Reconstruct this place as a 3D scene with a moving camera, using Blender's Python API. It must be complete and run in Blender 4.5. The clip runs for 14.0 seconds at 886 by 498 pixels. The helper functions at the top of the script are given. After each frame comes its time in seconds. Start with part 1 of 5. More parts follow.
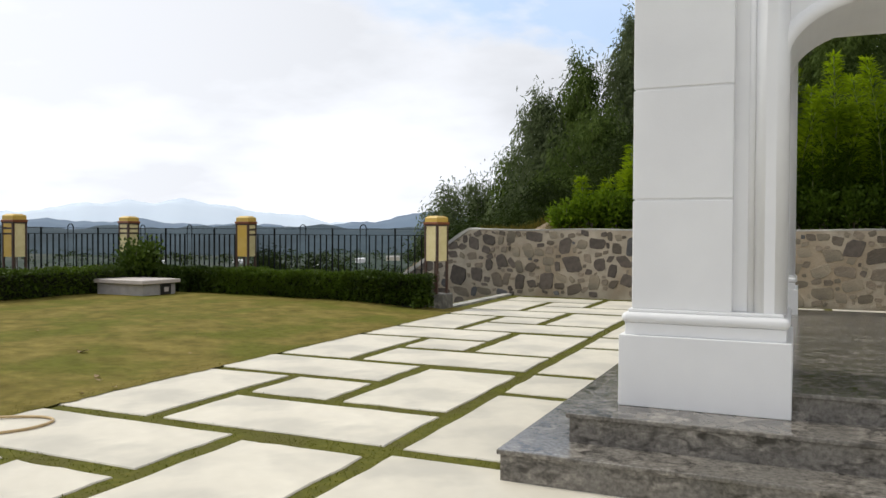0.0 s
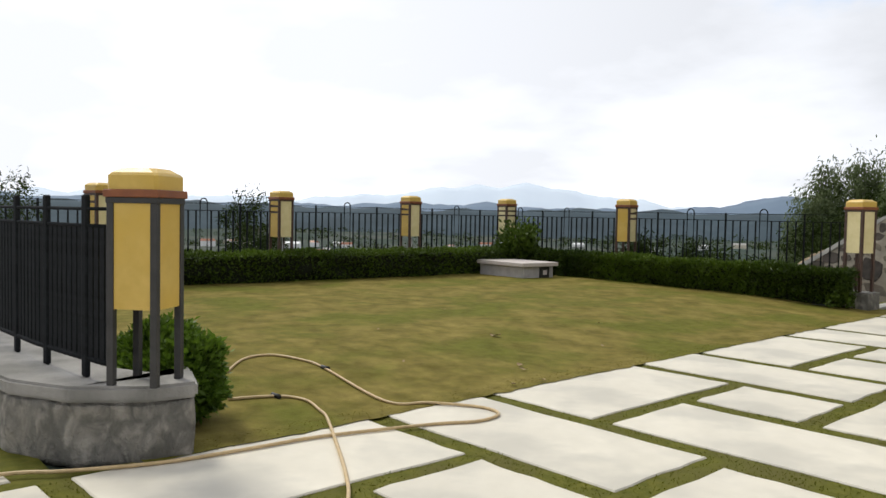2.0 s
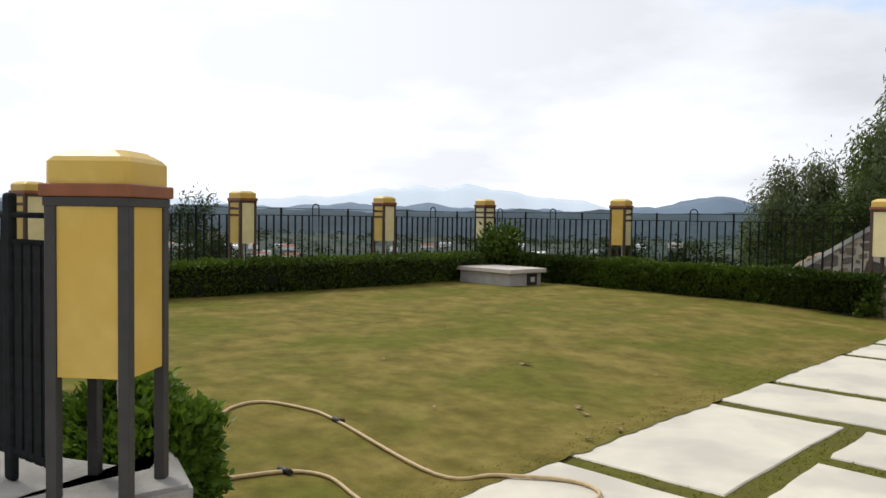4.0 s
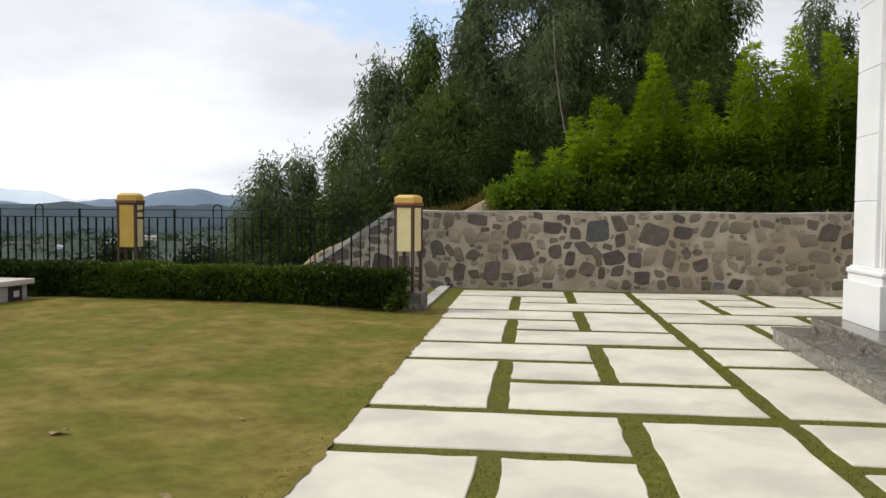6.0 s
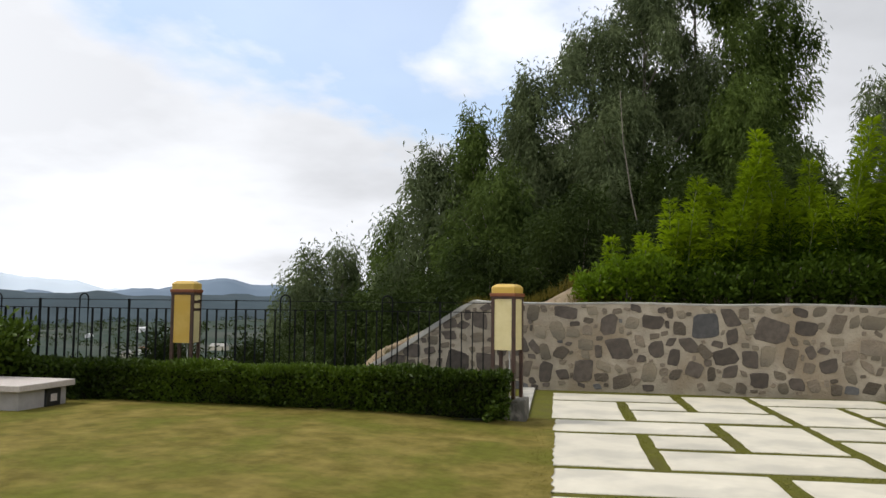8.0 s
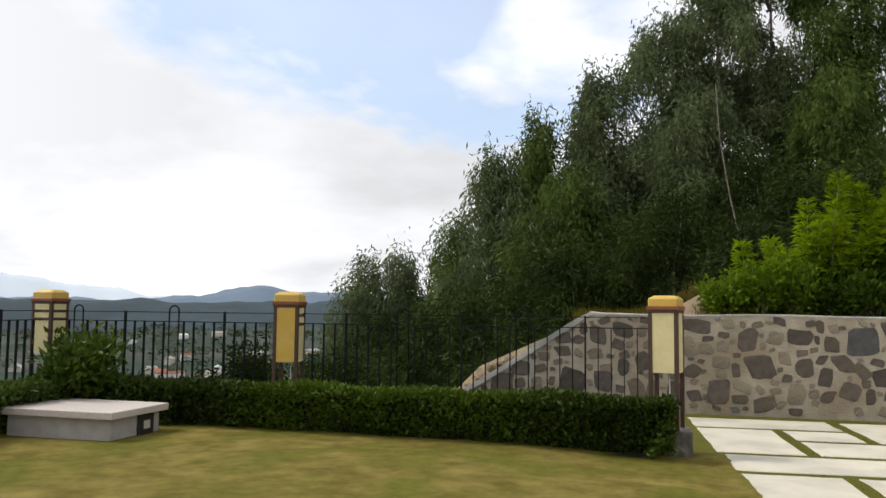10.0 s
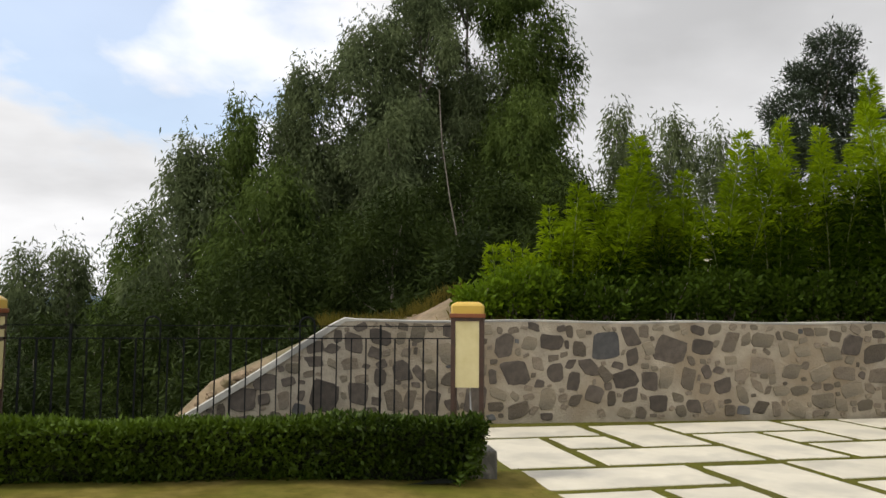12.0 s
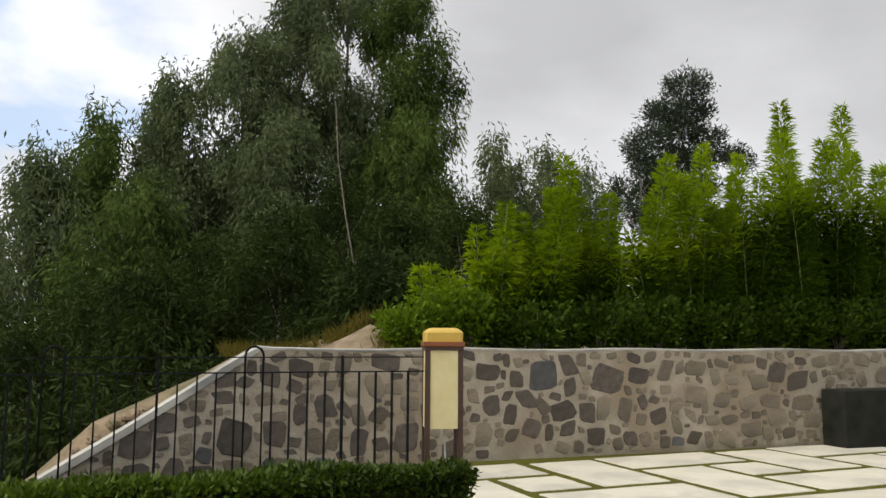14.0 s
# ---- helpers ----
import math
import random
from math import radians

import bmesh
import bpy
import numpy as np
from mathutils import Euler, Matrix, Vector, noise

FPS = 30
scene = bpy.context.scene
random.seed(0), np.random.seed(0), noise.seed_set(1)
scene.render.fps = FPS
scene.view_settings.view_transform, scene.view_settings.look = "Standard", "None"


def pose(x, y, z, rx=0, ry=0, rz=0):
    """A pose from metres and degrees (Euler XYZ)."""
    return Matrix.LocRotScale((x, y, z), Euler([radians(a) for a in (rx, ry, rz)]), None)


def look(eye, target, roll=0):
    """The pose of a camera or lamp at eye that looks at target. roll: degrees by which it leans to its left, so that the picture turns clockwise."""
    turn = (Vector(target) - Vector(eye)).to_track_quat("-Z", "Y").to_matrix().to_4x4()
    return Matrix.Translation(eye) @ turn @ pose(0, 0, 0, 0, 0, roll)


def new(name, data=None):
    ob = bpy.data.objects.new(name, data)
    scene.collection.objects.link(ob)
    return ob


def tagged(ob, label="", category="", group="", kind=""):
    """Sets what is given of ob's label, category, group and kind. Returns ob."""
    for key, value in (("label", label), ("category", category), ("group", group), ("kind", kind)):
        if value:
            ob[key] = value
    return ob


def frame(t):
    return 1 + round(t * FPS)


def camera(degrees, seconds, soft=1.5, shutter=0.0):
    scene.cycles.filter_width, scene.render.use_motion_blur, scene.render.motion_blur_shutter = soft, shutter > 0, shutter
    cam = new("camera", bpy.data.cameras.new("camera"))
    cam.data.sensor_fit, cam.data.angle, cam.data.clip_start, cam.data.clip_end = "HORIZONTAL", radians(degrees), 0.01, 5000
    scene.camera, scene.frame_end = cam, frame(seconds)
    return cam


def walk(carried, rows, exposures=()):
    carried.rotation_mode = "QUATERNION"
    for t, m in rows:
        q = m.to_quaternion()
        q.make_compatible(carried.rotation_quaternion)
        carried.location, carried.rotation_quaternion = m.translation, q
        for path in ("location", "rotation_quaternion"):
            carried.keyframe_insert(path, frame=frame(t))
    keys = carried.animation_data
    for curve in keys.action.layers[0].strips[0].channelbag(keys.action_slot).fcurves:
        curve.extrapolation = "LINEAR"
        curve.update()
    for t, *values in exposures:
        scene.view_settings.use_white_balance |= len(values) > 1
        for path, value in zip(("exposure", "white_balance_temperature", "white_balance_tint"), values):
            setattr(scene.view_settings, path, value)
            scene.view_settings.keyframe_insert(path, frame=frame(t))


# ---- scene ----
cam = camera(58.9, 14.0)
PATH = [
    (0, (0.428, -0.819, 1.487), (-0.498, 0.953, 1.449), 0.3),
    (0.5, (0.295, -0.81, 1.49), (-0.627, 0.965, 1.452), 0.6),
    (1, (-0.062, -0.685, 1.451), (-1.253, 0.921, 1.412), 1.1),
    (1.5, (-0.45, -0.63, 1.436), (-1.993, 0.639, 1.349), 1.2),
    (2, (-0.885, -0.665, 1.466), (-2.457, 0.568, 1.378), 1.1),
    (2.2, (-1.106, -0.613, 1.454), (-2.685, 0.612, 1.378), 0.9),
    (4.3, (-2.861, -0.154, 1.492), (-4.274, 1.259, 1.404), 0.8),
    (4.5, (-3.035, -0.082, 1.5), (-4.33, 1.44, 1.418), 0.7),
    (5, (-3.421, 0.201, 1.481), (-4.388, 1.949, 1.391), 0.4),
    (5.5, (-3.793, 0.534, 1.519), (-4.382, 2.443, 1.43), 0.2),
    (6, (-4.109, 0.778, 1.548), (-4.477, 2.742, 1.459), 0.4),
    (6.5, (-4.373, 1.239, 1.601), (-4.693, 3.213, 1.614), 0.7),
    (7, (-4.706, 1.559, 1.588), (-5.02, 3.531, 1.708), 0.5),
    (7.5, (-5.038, 1.904, 1.568), (-5.292, 3.884, 1.689), 0.4),
    (8, (-5.481, 2.269, 1.567), (-5.917, 4.216, 1.707), 0.6),
    (8.5, (-5.905, 2.52, 1.62), (-6.367, 4.46, 1.778), 0.5),
    (8.7, (-6.053, 2.64, 1.605), (-6.598, 4.558, 1.759), 0.6),
    (10.8, (-7.683, 3.844, 1.699), (-8.146, 5.782, 1.863), 0.6),
    (11, (-7.82, 3.977, 1.712), (-8.132, 5.945, 1.884), 0.2),
    (11.5, (-8.146, 4.355, 1.722), (-8.046, 6.347, 1.873), 0.3),
    (12, (-8.488, 4.709, 1.715), (-8.198, 6.681, 1.881), 0.4),
    (12.5, (-8.774, 5.073, 1.711), (-8.475, 7.043, 1.882), 0.3),
    (13, (-8.966, 5.527, 1.714), (-8.639, 7.489, 1.93), 0.2),
    (13.5, (-9.191, 5.825, 1.744), (-8.656, 7.738, 1.972), 0.4),
    (14, (-9.36, 6.151, 1.723), (-8.714, 8.029, 1.958), 0.3),
]
walk(cam, [(t, look(eye, target, roll)) for t, eye, target, roll in PATH], [(0, -0.08, 6420, 10), (8, -0.06, 6500, 10), (12, -0.03, 6760, 10), (14, -0.03, 6680, 10)])

# ---- sky and sun ----
world = bpy.data.worlds.new("sky")
scene.world = world
world.use_nodes = True
wn, wl = world.node_tree.nodes, world.node_tree.links
wn.clear()
w_out = wn.new("ShaderNodeOutputWorld")
w_bg = wn.new("ShaderNodeBackground")
w_bg.inputs["Strength"].default_value = 0.105
sky = wn.new("ShaderNodeTexSky")
sky.sky_type = "NISHITA"
sky.sun_disc = False
sky.sun_elevation = radians(52)
sky.sun_rotation = radians(-94)
sky.air_density, sky.dust_density, sky.ozone_density = 1.0, 0.5, 1.5
tc = wn.new("ShaderNodeTexCoord")
sep = wn.new("ShaderNodeSeparateXYZ")
wl.new(tc.outputs["Generated"], sep.inputs[0])


def wmath(op, a, b=None, clamp=False):
    n = wn.new("ShaderNodeMath")
    n.operation, n.use_clamp = op, clamp
    for i, v in enumerate((a, b)):
        if v is None:
            continue
        if isinstance(v, (int, float)):
            n.inputs[i].default_value = v
        else:
            wl.new(v, n.inputs[i])
    return n.outputs[0]


# Cloud layer: the direction projected on a flat sheet overhead.
zc = wmath("ADD", wmath("MAXIMUM", sep.outputs["Z"], 0.0), 0.22)
comb = wn.new("ShaderNodeCombineXYZ")
wl.new(wmath("DIVIDE", sep.outputs["X"], zc), comb.inputs[0])
wl.new(wmath("DIVIDE", sep.outputs["Y"], zc), comb.inputs[1])
cl1 = wn.new("ShaderNodeTexNoise")
cl1.inputs["Scale"].default_value, cl1.inputs["Detail"].default_value, cl1.inputs["Roughness"].default_value = 1.1, 9, 0.52
cl1.inputs["Distortion"].default_value = 0.25
wl.new(comb.outputs[0], cl1.inputs["Vector"])
cl2 = wn.new("ShaderNodeTexNoise")
cl2.inputs["Scale"].default_value, cl2.inputs["Detail"].default_value = 0.95, 8
off = wn.new("ShaderNodeVectorMath")
off.operation = "ADD"
off.inputs[1].default_value = (3.7, 1.2, 5.0)
wl.new(comb.outputs[0], off.inputs[0])
wl.new(off.outputs[0], cl2.inputs["Vector"])
cover = wn.new("ShaderNodeMapRange")
cover.interpolation_type = "SMOOTHSTEP"
cover.inputs["From Min"].default_value, cover.inputs["From Max"].default_value = 0.33, 0.52
# Cloud brightness: brighter towards the sun's side, greyer away from it, with grey bellies.
glow = wn.new("ShaderNodeVectorMath")
glow.operation = "DOT_PRODUCT"
glow.inputs[1].default_value = (-0.96, 0.20, 0.2)
wl.new(tc.outputs["Generated"], glow.inputs[0])
g01 = wn.new("ShaderNodeMapRange")
g01.inputs["From Min"].default_value, g01.inputs["From Max"].default_value = -0.25, 0.95
g01.inputs["To Min"].default_value, g01.inputs["To Max"].default_value = 7.0, 10.8
wl.new(glow.outputs["Value"], g01.inputs["Value"])
belly = wn.new("ShaderNodeMapRange")
belly.inputs["From Min"].default_value, belly.inputs["From Max"].default_value = 0.35, 0.68
belly.inputs["To Min"].default_value, belly.inputs["To Max"].default_value = 1.28, 0.82
wl.new(cl2.outputs["Fac"], belly.inputs["Value"])
cl_val = wmath("MAXIMUM", wmath("MULTIPLY", g01.outputs[0], belly.outputs[0]), wmath("MULTIPLY", wmath("SUBTRACT", g01.outputs[0], 5.8), 2.08))
cl_col = wn.new("ShaderNodeMix")
cl_col.data_type, cl_col.blend_type = "RGBA", "MULTIPLY"
cl_col.inputs["Factor"].default_value = 1.0
cl_col.inputs["A"].default_value = (0.935, 0.955, 1.0, 1)
wl.new(cl_val, cl_col.inputs["B"])
skymix = wn.new("ShaderNodeMix")
skymix.data_type = "RGBA"
haze = wn.new("ShaderNodeMapRange")
haze.interpolation_type = "SMOOTHSTEP"
haze.inputs["From Min"].default_value, haze.inputs["From Max"].default_value = 0.04, 0.30
haze.inputs["To Min"].default_value, haze.inputs["To Max"].default_value = 1.0, 0.0
wl.new(sep.outputs["Z"], haze.inputs["Value"])
gap = wn.new("ShaderNodeVectorMath")
gap.operation = "DOT_PRODUCT"
gap.inputs[1].default_value = (-0.24, 0.86, 0.45)
wl.new(tc.outputs["Generated"], gap.inputs[0])
gap_in = wn.new("ShaderNodeMapRange")
gap_in.interpolation_type = "SMOOTHSTEP"
gap_in.inputs["From Min"].default_value, gap_in.inputs["From Max"].default_value = 0.885, 0.99
gap_in.inputs["To Min"].default_value, gap_in.inputs["To Max"].default_value = 0.20, -0.09
wl.new(gap.outputs["Value"], gap_in.inputs["Value"])
wl.new(wmath("ADD", cl1.outputs["Fac"], gap_in.outputs[0]), cover.inputs["Value"])
wl.new(wmath("MAXIMUM", wmath("MAXIMUM", cover.outputs[0], 0.35), haze.outputs[0]), skymix.inputs["Factor"])
sky_up = wn.new("ShaderNodeVectorMath")
sky_up.operation = "SCALE"
sky_up.inputs["Scale"].default_value = 1.95
wl.new(sky.outputs[0], sky_up.inputs[0])
wl.new(sky_up.outputs[0], skymix.inputs["A"])
wl.new(cl_col.outputs["Result"], skymix.inputs["B"])
wl.new(skymix.outputs["Result"], w_bg.inputs["Color"])
wl.new(w_bg.outputs[0], w_out.inputs[0])

sun = new("sun", bpy.data.lights.new("sun", "SUN"))
sun.data.energy, sun.data.angle, sun.data.color = 2.1, radians(14), (1.0, 0.95, 0.82)
sun.matrix_world = look((-40, -3, 50), (0, 0, 0))
scene.view_settings.exposure = 0.0


# ---- materials ----
def mat(name, c1, c2, scale=6.0, rough=0.8, bump=0.2, fine=60.0, metal=0.0, c3=None, big=0.6, vary=0.0, coords="Object", spec=0.5, trans=0.0):
    """Two colours by a fine noise, a third by a broad one, relief at two scales; vary: brightness from piece to piece."""
    m = bpy.data.materials.new(name)
    m.use_nodes = True
    n, l = m.node_tree.nodes, m.node_tree.links
    p = n["Principled BSDF"]
    t = n.new("ShaderNodeTexCoord")
    a, b, c = (n.new("ShaderNodeTexNoise") for _ in range(3))
    for node, s, d in ((a, scale, 6), (b, fine, 4), (c, big, 4)):
        node.inputs["Scale"].default_value, node.inputs["Detail"].default_value = s, d
        l.new(t.outputs[coords], node.inputs["Vector"])
    r = n.new("ShaderNodeValToRGB")
    r.color_ramp.elements[0].position, r.color_ramp.elements[1].position = 0.32, 0.68
    r.color_ramp.elements[0].color, r.color_ramp.elements[1].color = (*c1, 1), (*c2, 1)
    l.new(a.outputs["Fac"], r.inputs[0])
    col = r.outputs[0]
    if c3:
        x = n.new("ShaderNodeMix")
        x.data_type = "RGBA"
        k = n.new("ShaderNodeMapRange")
        k.interpolation_type = "SMOOTHSTEP"
        k.inputs["From Min"].default_value, k.inputs["From Max"].default_value = 0.42, 0.66
        l.new(c.outputs["Fac"], k.inputs["Value"])
        l.new(k.outputs[0], x.inputs["Factor"])
        l.new(col, x.inputs["A"])
        x.inputs["B"].default_value = (*c3, 1)
        col = x.outputs["Result"]
    if vary:
        o = n.new("ShaderNodeObjectInfo")
        k = n.new("ShaderNodeMapRange")
        k.inputs["To Min"].default_value, k.inputs["To Max"].default_value = 1 - vary, 1 + vary
        l.new(o.outputs["Random"], k.inputs["Value"])
        h = n.new("ShaderNodeHueSaturation")
        l.new(k.outputs[0], h.inputs["Value"])
        l.new(col, h.inputs["Color"])
        col = h.outputs[0]
    l.new(col, p.inputs["Base Color"])
    rr = n.new("ShaderNodeMapRange")
    rr.inputs["To Min"].default_value, rr.inputs["To Max"].default_value = max(0.04, rough - 0.12), min(1, rough + 0.12)
    l.new(a.outputs["Fac"], rr.inputs["Value"])
    l.new(rr.outputs[0], p.inputs["Roughness"])
    p.inputs["Metallic"].default_value = metal
    p.inputs["Specular IOR Level"].default_value = spec
    if trans:
        p.inputs["Transmission Weight"].default_value = trans
    if bump:
        s = n.new("ShaderNodeMath")
        s.operation = "ADD"
        l.new(a.outputs["Fac"], s.inputs[0])
        l.new(b.outputs["Fac"], s.inputs[1])
        bp = n.new("ShaderNodeBump")
        bp.inputs["Strength"].default_value, bp.inputs["Distance"].default_value = bump, 0.02
        l.new(s.outputs[0], bp.inputs["Height"])
        l.new(bp.outputs[0], p.inputs["Normal"])
    return m


def leaf_mat(name, dark, light, rough=0.55, glow=0.35, spec=0.4):
    """Leaves: colour from leaf to leaf, light through the blade."""
    m = bpy.data.materials.new(name)
    m.use_nodes = True
    n, l = m.node_tree.nodes, m.node_tree.links
    p = n["Principled BSDF"]
    g = n.new("ShaderNodeNewGeometry")
    t = n.new("ShaderNodeTexCoord")
    a = n.new("ShaderNodeTexNoise")
    a.inputs["Scale"].default_value = 0.55
    l.new(t.outputs["Object"], a.inputs["Vector"])
    s = n.new("ShaderNodeMath")
    s.operation = "MULTIPLY_ADD"
    s.inputs[1].default_value = 0.30
    l.new(g.outputs["Random Per Island"], s.inputs[0])
    k = n.new("ShaderNodeMapRange")
    k.inputs["From Min"].default_value, k.inputs["From Max"].default_value = 0.3, 0.7
    k.inputs["To Min"].default_value, k.inputs["To Max"].default_value = 0.0, 0.70
    l.new(a.outputs["Fac"], k.inputs["Value"])
    l.new(k.outputs[0], s.inputs[2])
    r = n.new("ShaderNodeValToRGB")
    r.color_ramp.elements[0].color, r.color_ramp.elements[1].color = (*dark, 1), (*light, 1)
    l.new(s.outputs[0], r.inputs[0])
    l.new(r.outputs[0], p.inputs["Base Color"])
    p.inputs["Roughness"].default_value = rough
    p.inputs["Specular IOR Level"].default_value = spec
    tr = n.new("ShaderNodeBsdfTranslucent")
    l.new(r.outputs[0], tr.inputs["Color"])
    mx = n.new("ShaderNodeMixShader")
    mx.inputs[0].default_value = glow
    l.new(p.outputs[0], mx.inputs[1])
    l.new(tr.outputs[0], mx.inputs[2])
    l.new(mx.outputs[0], n["Material Output"].inputs[0])
    return m


M_SLAB = mat("pale_concrete", (0.605, 0.563, 0.470), (0.70, 0.655, 0.552), 3.0, 0.75, 0.12, 90, c3=(0.51, 0.48, 0.41), big=1.3, vary=0.06)
M_SOIL = mat("soil_and_turf", (0.085, 0.090, 0.013), (0.135, 0.130, 0.024), 14, 0.95, 0.3, 90, c3=(0.105, 0.098, 0.026), big=2.0, spec=0.1)
M_LAWN = mat("dry_lawn", (0.125, 0.105, 0.023), (0.222, 0.178, 0.053), 2.8, 0.95, 0.4, 70, c3=(0.120, 0.121, 0.022), big=0.9, spec=0.05)


def mottled(m, scale, low, high):
    """Small light and dark tufts over a surface's colour."""
    n, l = m.node_tree.nodes, m.node_tree.links
    p = n["Principled BSDF"]
    col = p.inputs["Base Color"].links[0].from_socket
    t, a, k, x = n.new("ShaderNodeTexCoord"), n.new("ShaderNodeTexNoise"), n.new("ShaderNodeMapRange"), n.new("ShaderNodeHueSaturation")
    a.inputs["Scale"].default_value, a.inputs["Detail"].default_value, a.inputs["Roughness"].default_value = scale, 8, 0.68
    k.inputs["From Min"].default_value, k.inputs["From Max"].default_value = 0.36, 0.64
    k.inputs["To Min"].default_value, k.inputs["To Max"].default_value = low, high
    l.new(t.outputs["Object"], a.inputs["Vector"])
    l.new(a.outputs["Fac"], k.inputs["Value"])
    l.new(k.outputs[0], x.inputs["Value"])
    l.new(col, x.inputs["Color"])
    l.new(x.outputs[0], p.inputs["Base Color"])


mottled(M_LAWN, 6.0, 0.82, 1.18)
M_GRASS = leaf_mat("grass_blades", (0.098, 0.092, 0.014), (0.205, 0.165, 0.040), 0.85, 0.5, 0.03)
M_JOINT = leaf_mat("joint_grass", (0.082, 0.092, 0.011), (0.145, 0.146, 0.022), 0.85, 0.5, 0.05)
M_MORTAR = mat("wall_mortar", (0.35, 0.302, 0.235), (0.51, 0.445, 0.35), 4.0, 0.92, 0.9, 30, c3=(0.33, 0.265, 0.185), big=0.7)
M_STONE = mat("warm_fieldstone", (0.128, 0.103, 0.076), (0.24, 0.196, 0.145), 8.0, 0.88, 0.9, 35, vary=0.5, c3=(0.16, 0.135, 0.105), big=1.5)
M_PALESTONE = mat("pale_fieldstone", (0.19, 0.16, 0.115), (0.31, 0.262, 0.19), 7.0, 0.9, 0.8, 35, vary=0.35, c3=(0.15, 0.13, 0.10), big=1.4)
M_BLUESTONE = mat("blue_grey_fieldstone", (0.078, 0.078, 0.080), (0.135, 0.133, 0.132), 9.0, 0.85, 0.5, 50, vary=0.3)
M_DARKSTONE = mat("dark_basalt", (0.064, 0.052, 0.043), (0.128, 0.105, 0.085), 9.0, 0.8, 0.4, 50, vary=0.3)
M_COPING = mat("cement_coping", (0.40, 0.385, 0.35), (0.56, 0.54, 0.49), 5.0, 0.85, 0.3, 60, c3=(0.28, 0.275, 0.26), big=1.2)
M_MARBLE = mat("grey_marble", (0.042, 0.037, 0.031), (0.29, 0.265, 0.23), 10.0, 0.20, 0.03, 60, c3=(0.17, 0.157, 0.138), big=3.5)
M_PIER = mat("pier_stone", (0.095, 0.092, 0.082), (0.36, 0.335, 0.29), 6.0, 0.92, 1.0, 30, c3=(0.13, 0.125, 0.108), big=4.0)
M_PIER_CAP = mat("pier_cement", (0.25, 0.24, 0.225), (0.36, 0.345, 0.32), 5.0, 0.88, 0.4, 60, c3=(0.19, 0.185, 0.17), big=2.2)


def streaked(m, stretch):
    """Stretches the noises of a material along one way, for veins."""
    n, l = m.node_tree.nodes, m.node_tree.links
    mp = n.new("ShaderNodeMapping")
    mp.inputs["Scale"].default_value = stretch
    for k in n:
        if k.type == "TEX_NOISE":
            l.new(mp.outputs[0], k.inputs["Vector"])
            k.inputs["Distortion"].default_value = 1.2
    l.new(next(k for k in n if k.type == "TEX_COORD").outputs["Object"], mp.inputs["Vector"])


streaked(M_MARBLE, (0.8, 0.8, 1.7))
mottled(M_MARBLE, 38.0, 0.62, 1.32)
streaked(M_PIER, (1.2, 1.2, 0.85))
M_WHITE = mat("white_paint", (0.76, 0.76, 0.765), (0.82, 0.82, 0.82), 2.0, 0.55, 0.04, 80)
M_YELLOW = mat("yellow_acrylic", (0.58, 0.385, 0.075), (0.67, 0.46, 0.11), 9.0, 0.45, 0.02, 60, c3=(0.62, 0.40, 0.065), big=2.5)
# Paler copy of the yellow acrylic, with sunlight on the panels put into its colour.
M_CREAM = mat("sunlit_cream_acrylic", (0.70, 0.60, 0.30), (0.78, 0.68, 0.38), 9.0, 0.45, 0.02, 60)
M_BROWN = mat("brown_painted_steel", (0.050, 0.027, 0.019), (0.080, 0.040, 0.027), 12.0, 0.5, 0.08, 80)
M_DARKPOST = mat("dark_painted_steel", (0.027, 0.026, 0.026), (0.044, 0.041, 0.040), 12.0, 0.5, 0.08, 80)
M_RUST = mat("rust_brown_band", (0.20, 0.062, 0.022), (0.27, 0.088, 0.03), 12.0, 0.5, 0.08, 80)
M_IRON = mat("black_iron", (0.010, 0.011, 0.012), (0.020, 0.022, 0.024), 20.0, 0.7, 0.06, 90, spec=0.05)
M_HEDGE = leaf_mat("hedge_leaves", (0.010, 0.024, 0.002), (0.115, 0.185, 0.015), 0.5, 0.2, 0.25)
# Near-black core colour stands for the shade between the hedge's leaves.
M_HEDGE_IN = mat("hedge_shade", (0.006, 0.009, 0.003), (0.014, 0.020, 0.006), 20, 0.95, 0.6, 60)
M_SHRUB = leaf_mat("shrub_leaves", (0.020, 0.050, 0.005), (0.20, 0.33, 0.030), 0.45, 0.35, 0.3)
M_EUC = leaf_mat("eucalyptus_leaves", (0.036, 0.054, 0.024), (0.215, 0.262, 0.120), 0.65, 0.38, 0.10)
M_EUC_G = leaf_mat("fresh_tree_leaves", (0.032, 0.056, 0.013), (0.150, 0.210, 0.046), 0.65, 0.38, 0.10)
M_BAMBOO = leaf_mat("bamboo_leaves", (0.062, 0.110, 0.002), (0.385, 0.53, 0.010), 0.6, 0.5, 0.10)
# Darker copy of the bamboo leaves: the shade low in the clumps, as colour.
M_BAMBOO_SHADE = leaf_mat("shaded_bamboo_leaves", (0.011, 0.029, 0.001), (0.092, 0.158, 0.005), 0.65, 0.35, 0.06)
M_BANKSHRUB = leaf_mat("bank_shrub_leaves", (0.011, 0.026, 0.002), (0.085, 0.142, 0.008), 0.6, 0.28, 0.12)
M_FRESHSHRUB = leaf_mat("fresh_shrub_leaves", (0.030, 0.065, 0.003), (0.22, 0.34, 0.014), 0.55, 0.4, 0.15)
M_PINE = leaf_mat("pine_needles", (0.018, 0.032, 0.014), (0.05, 0.075, 0.035), 0.6, 0.15)
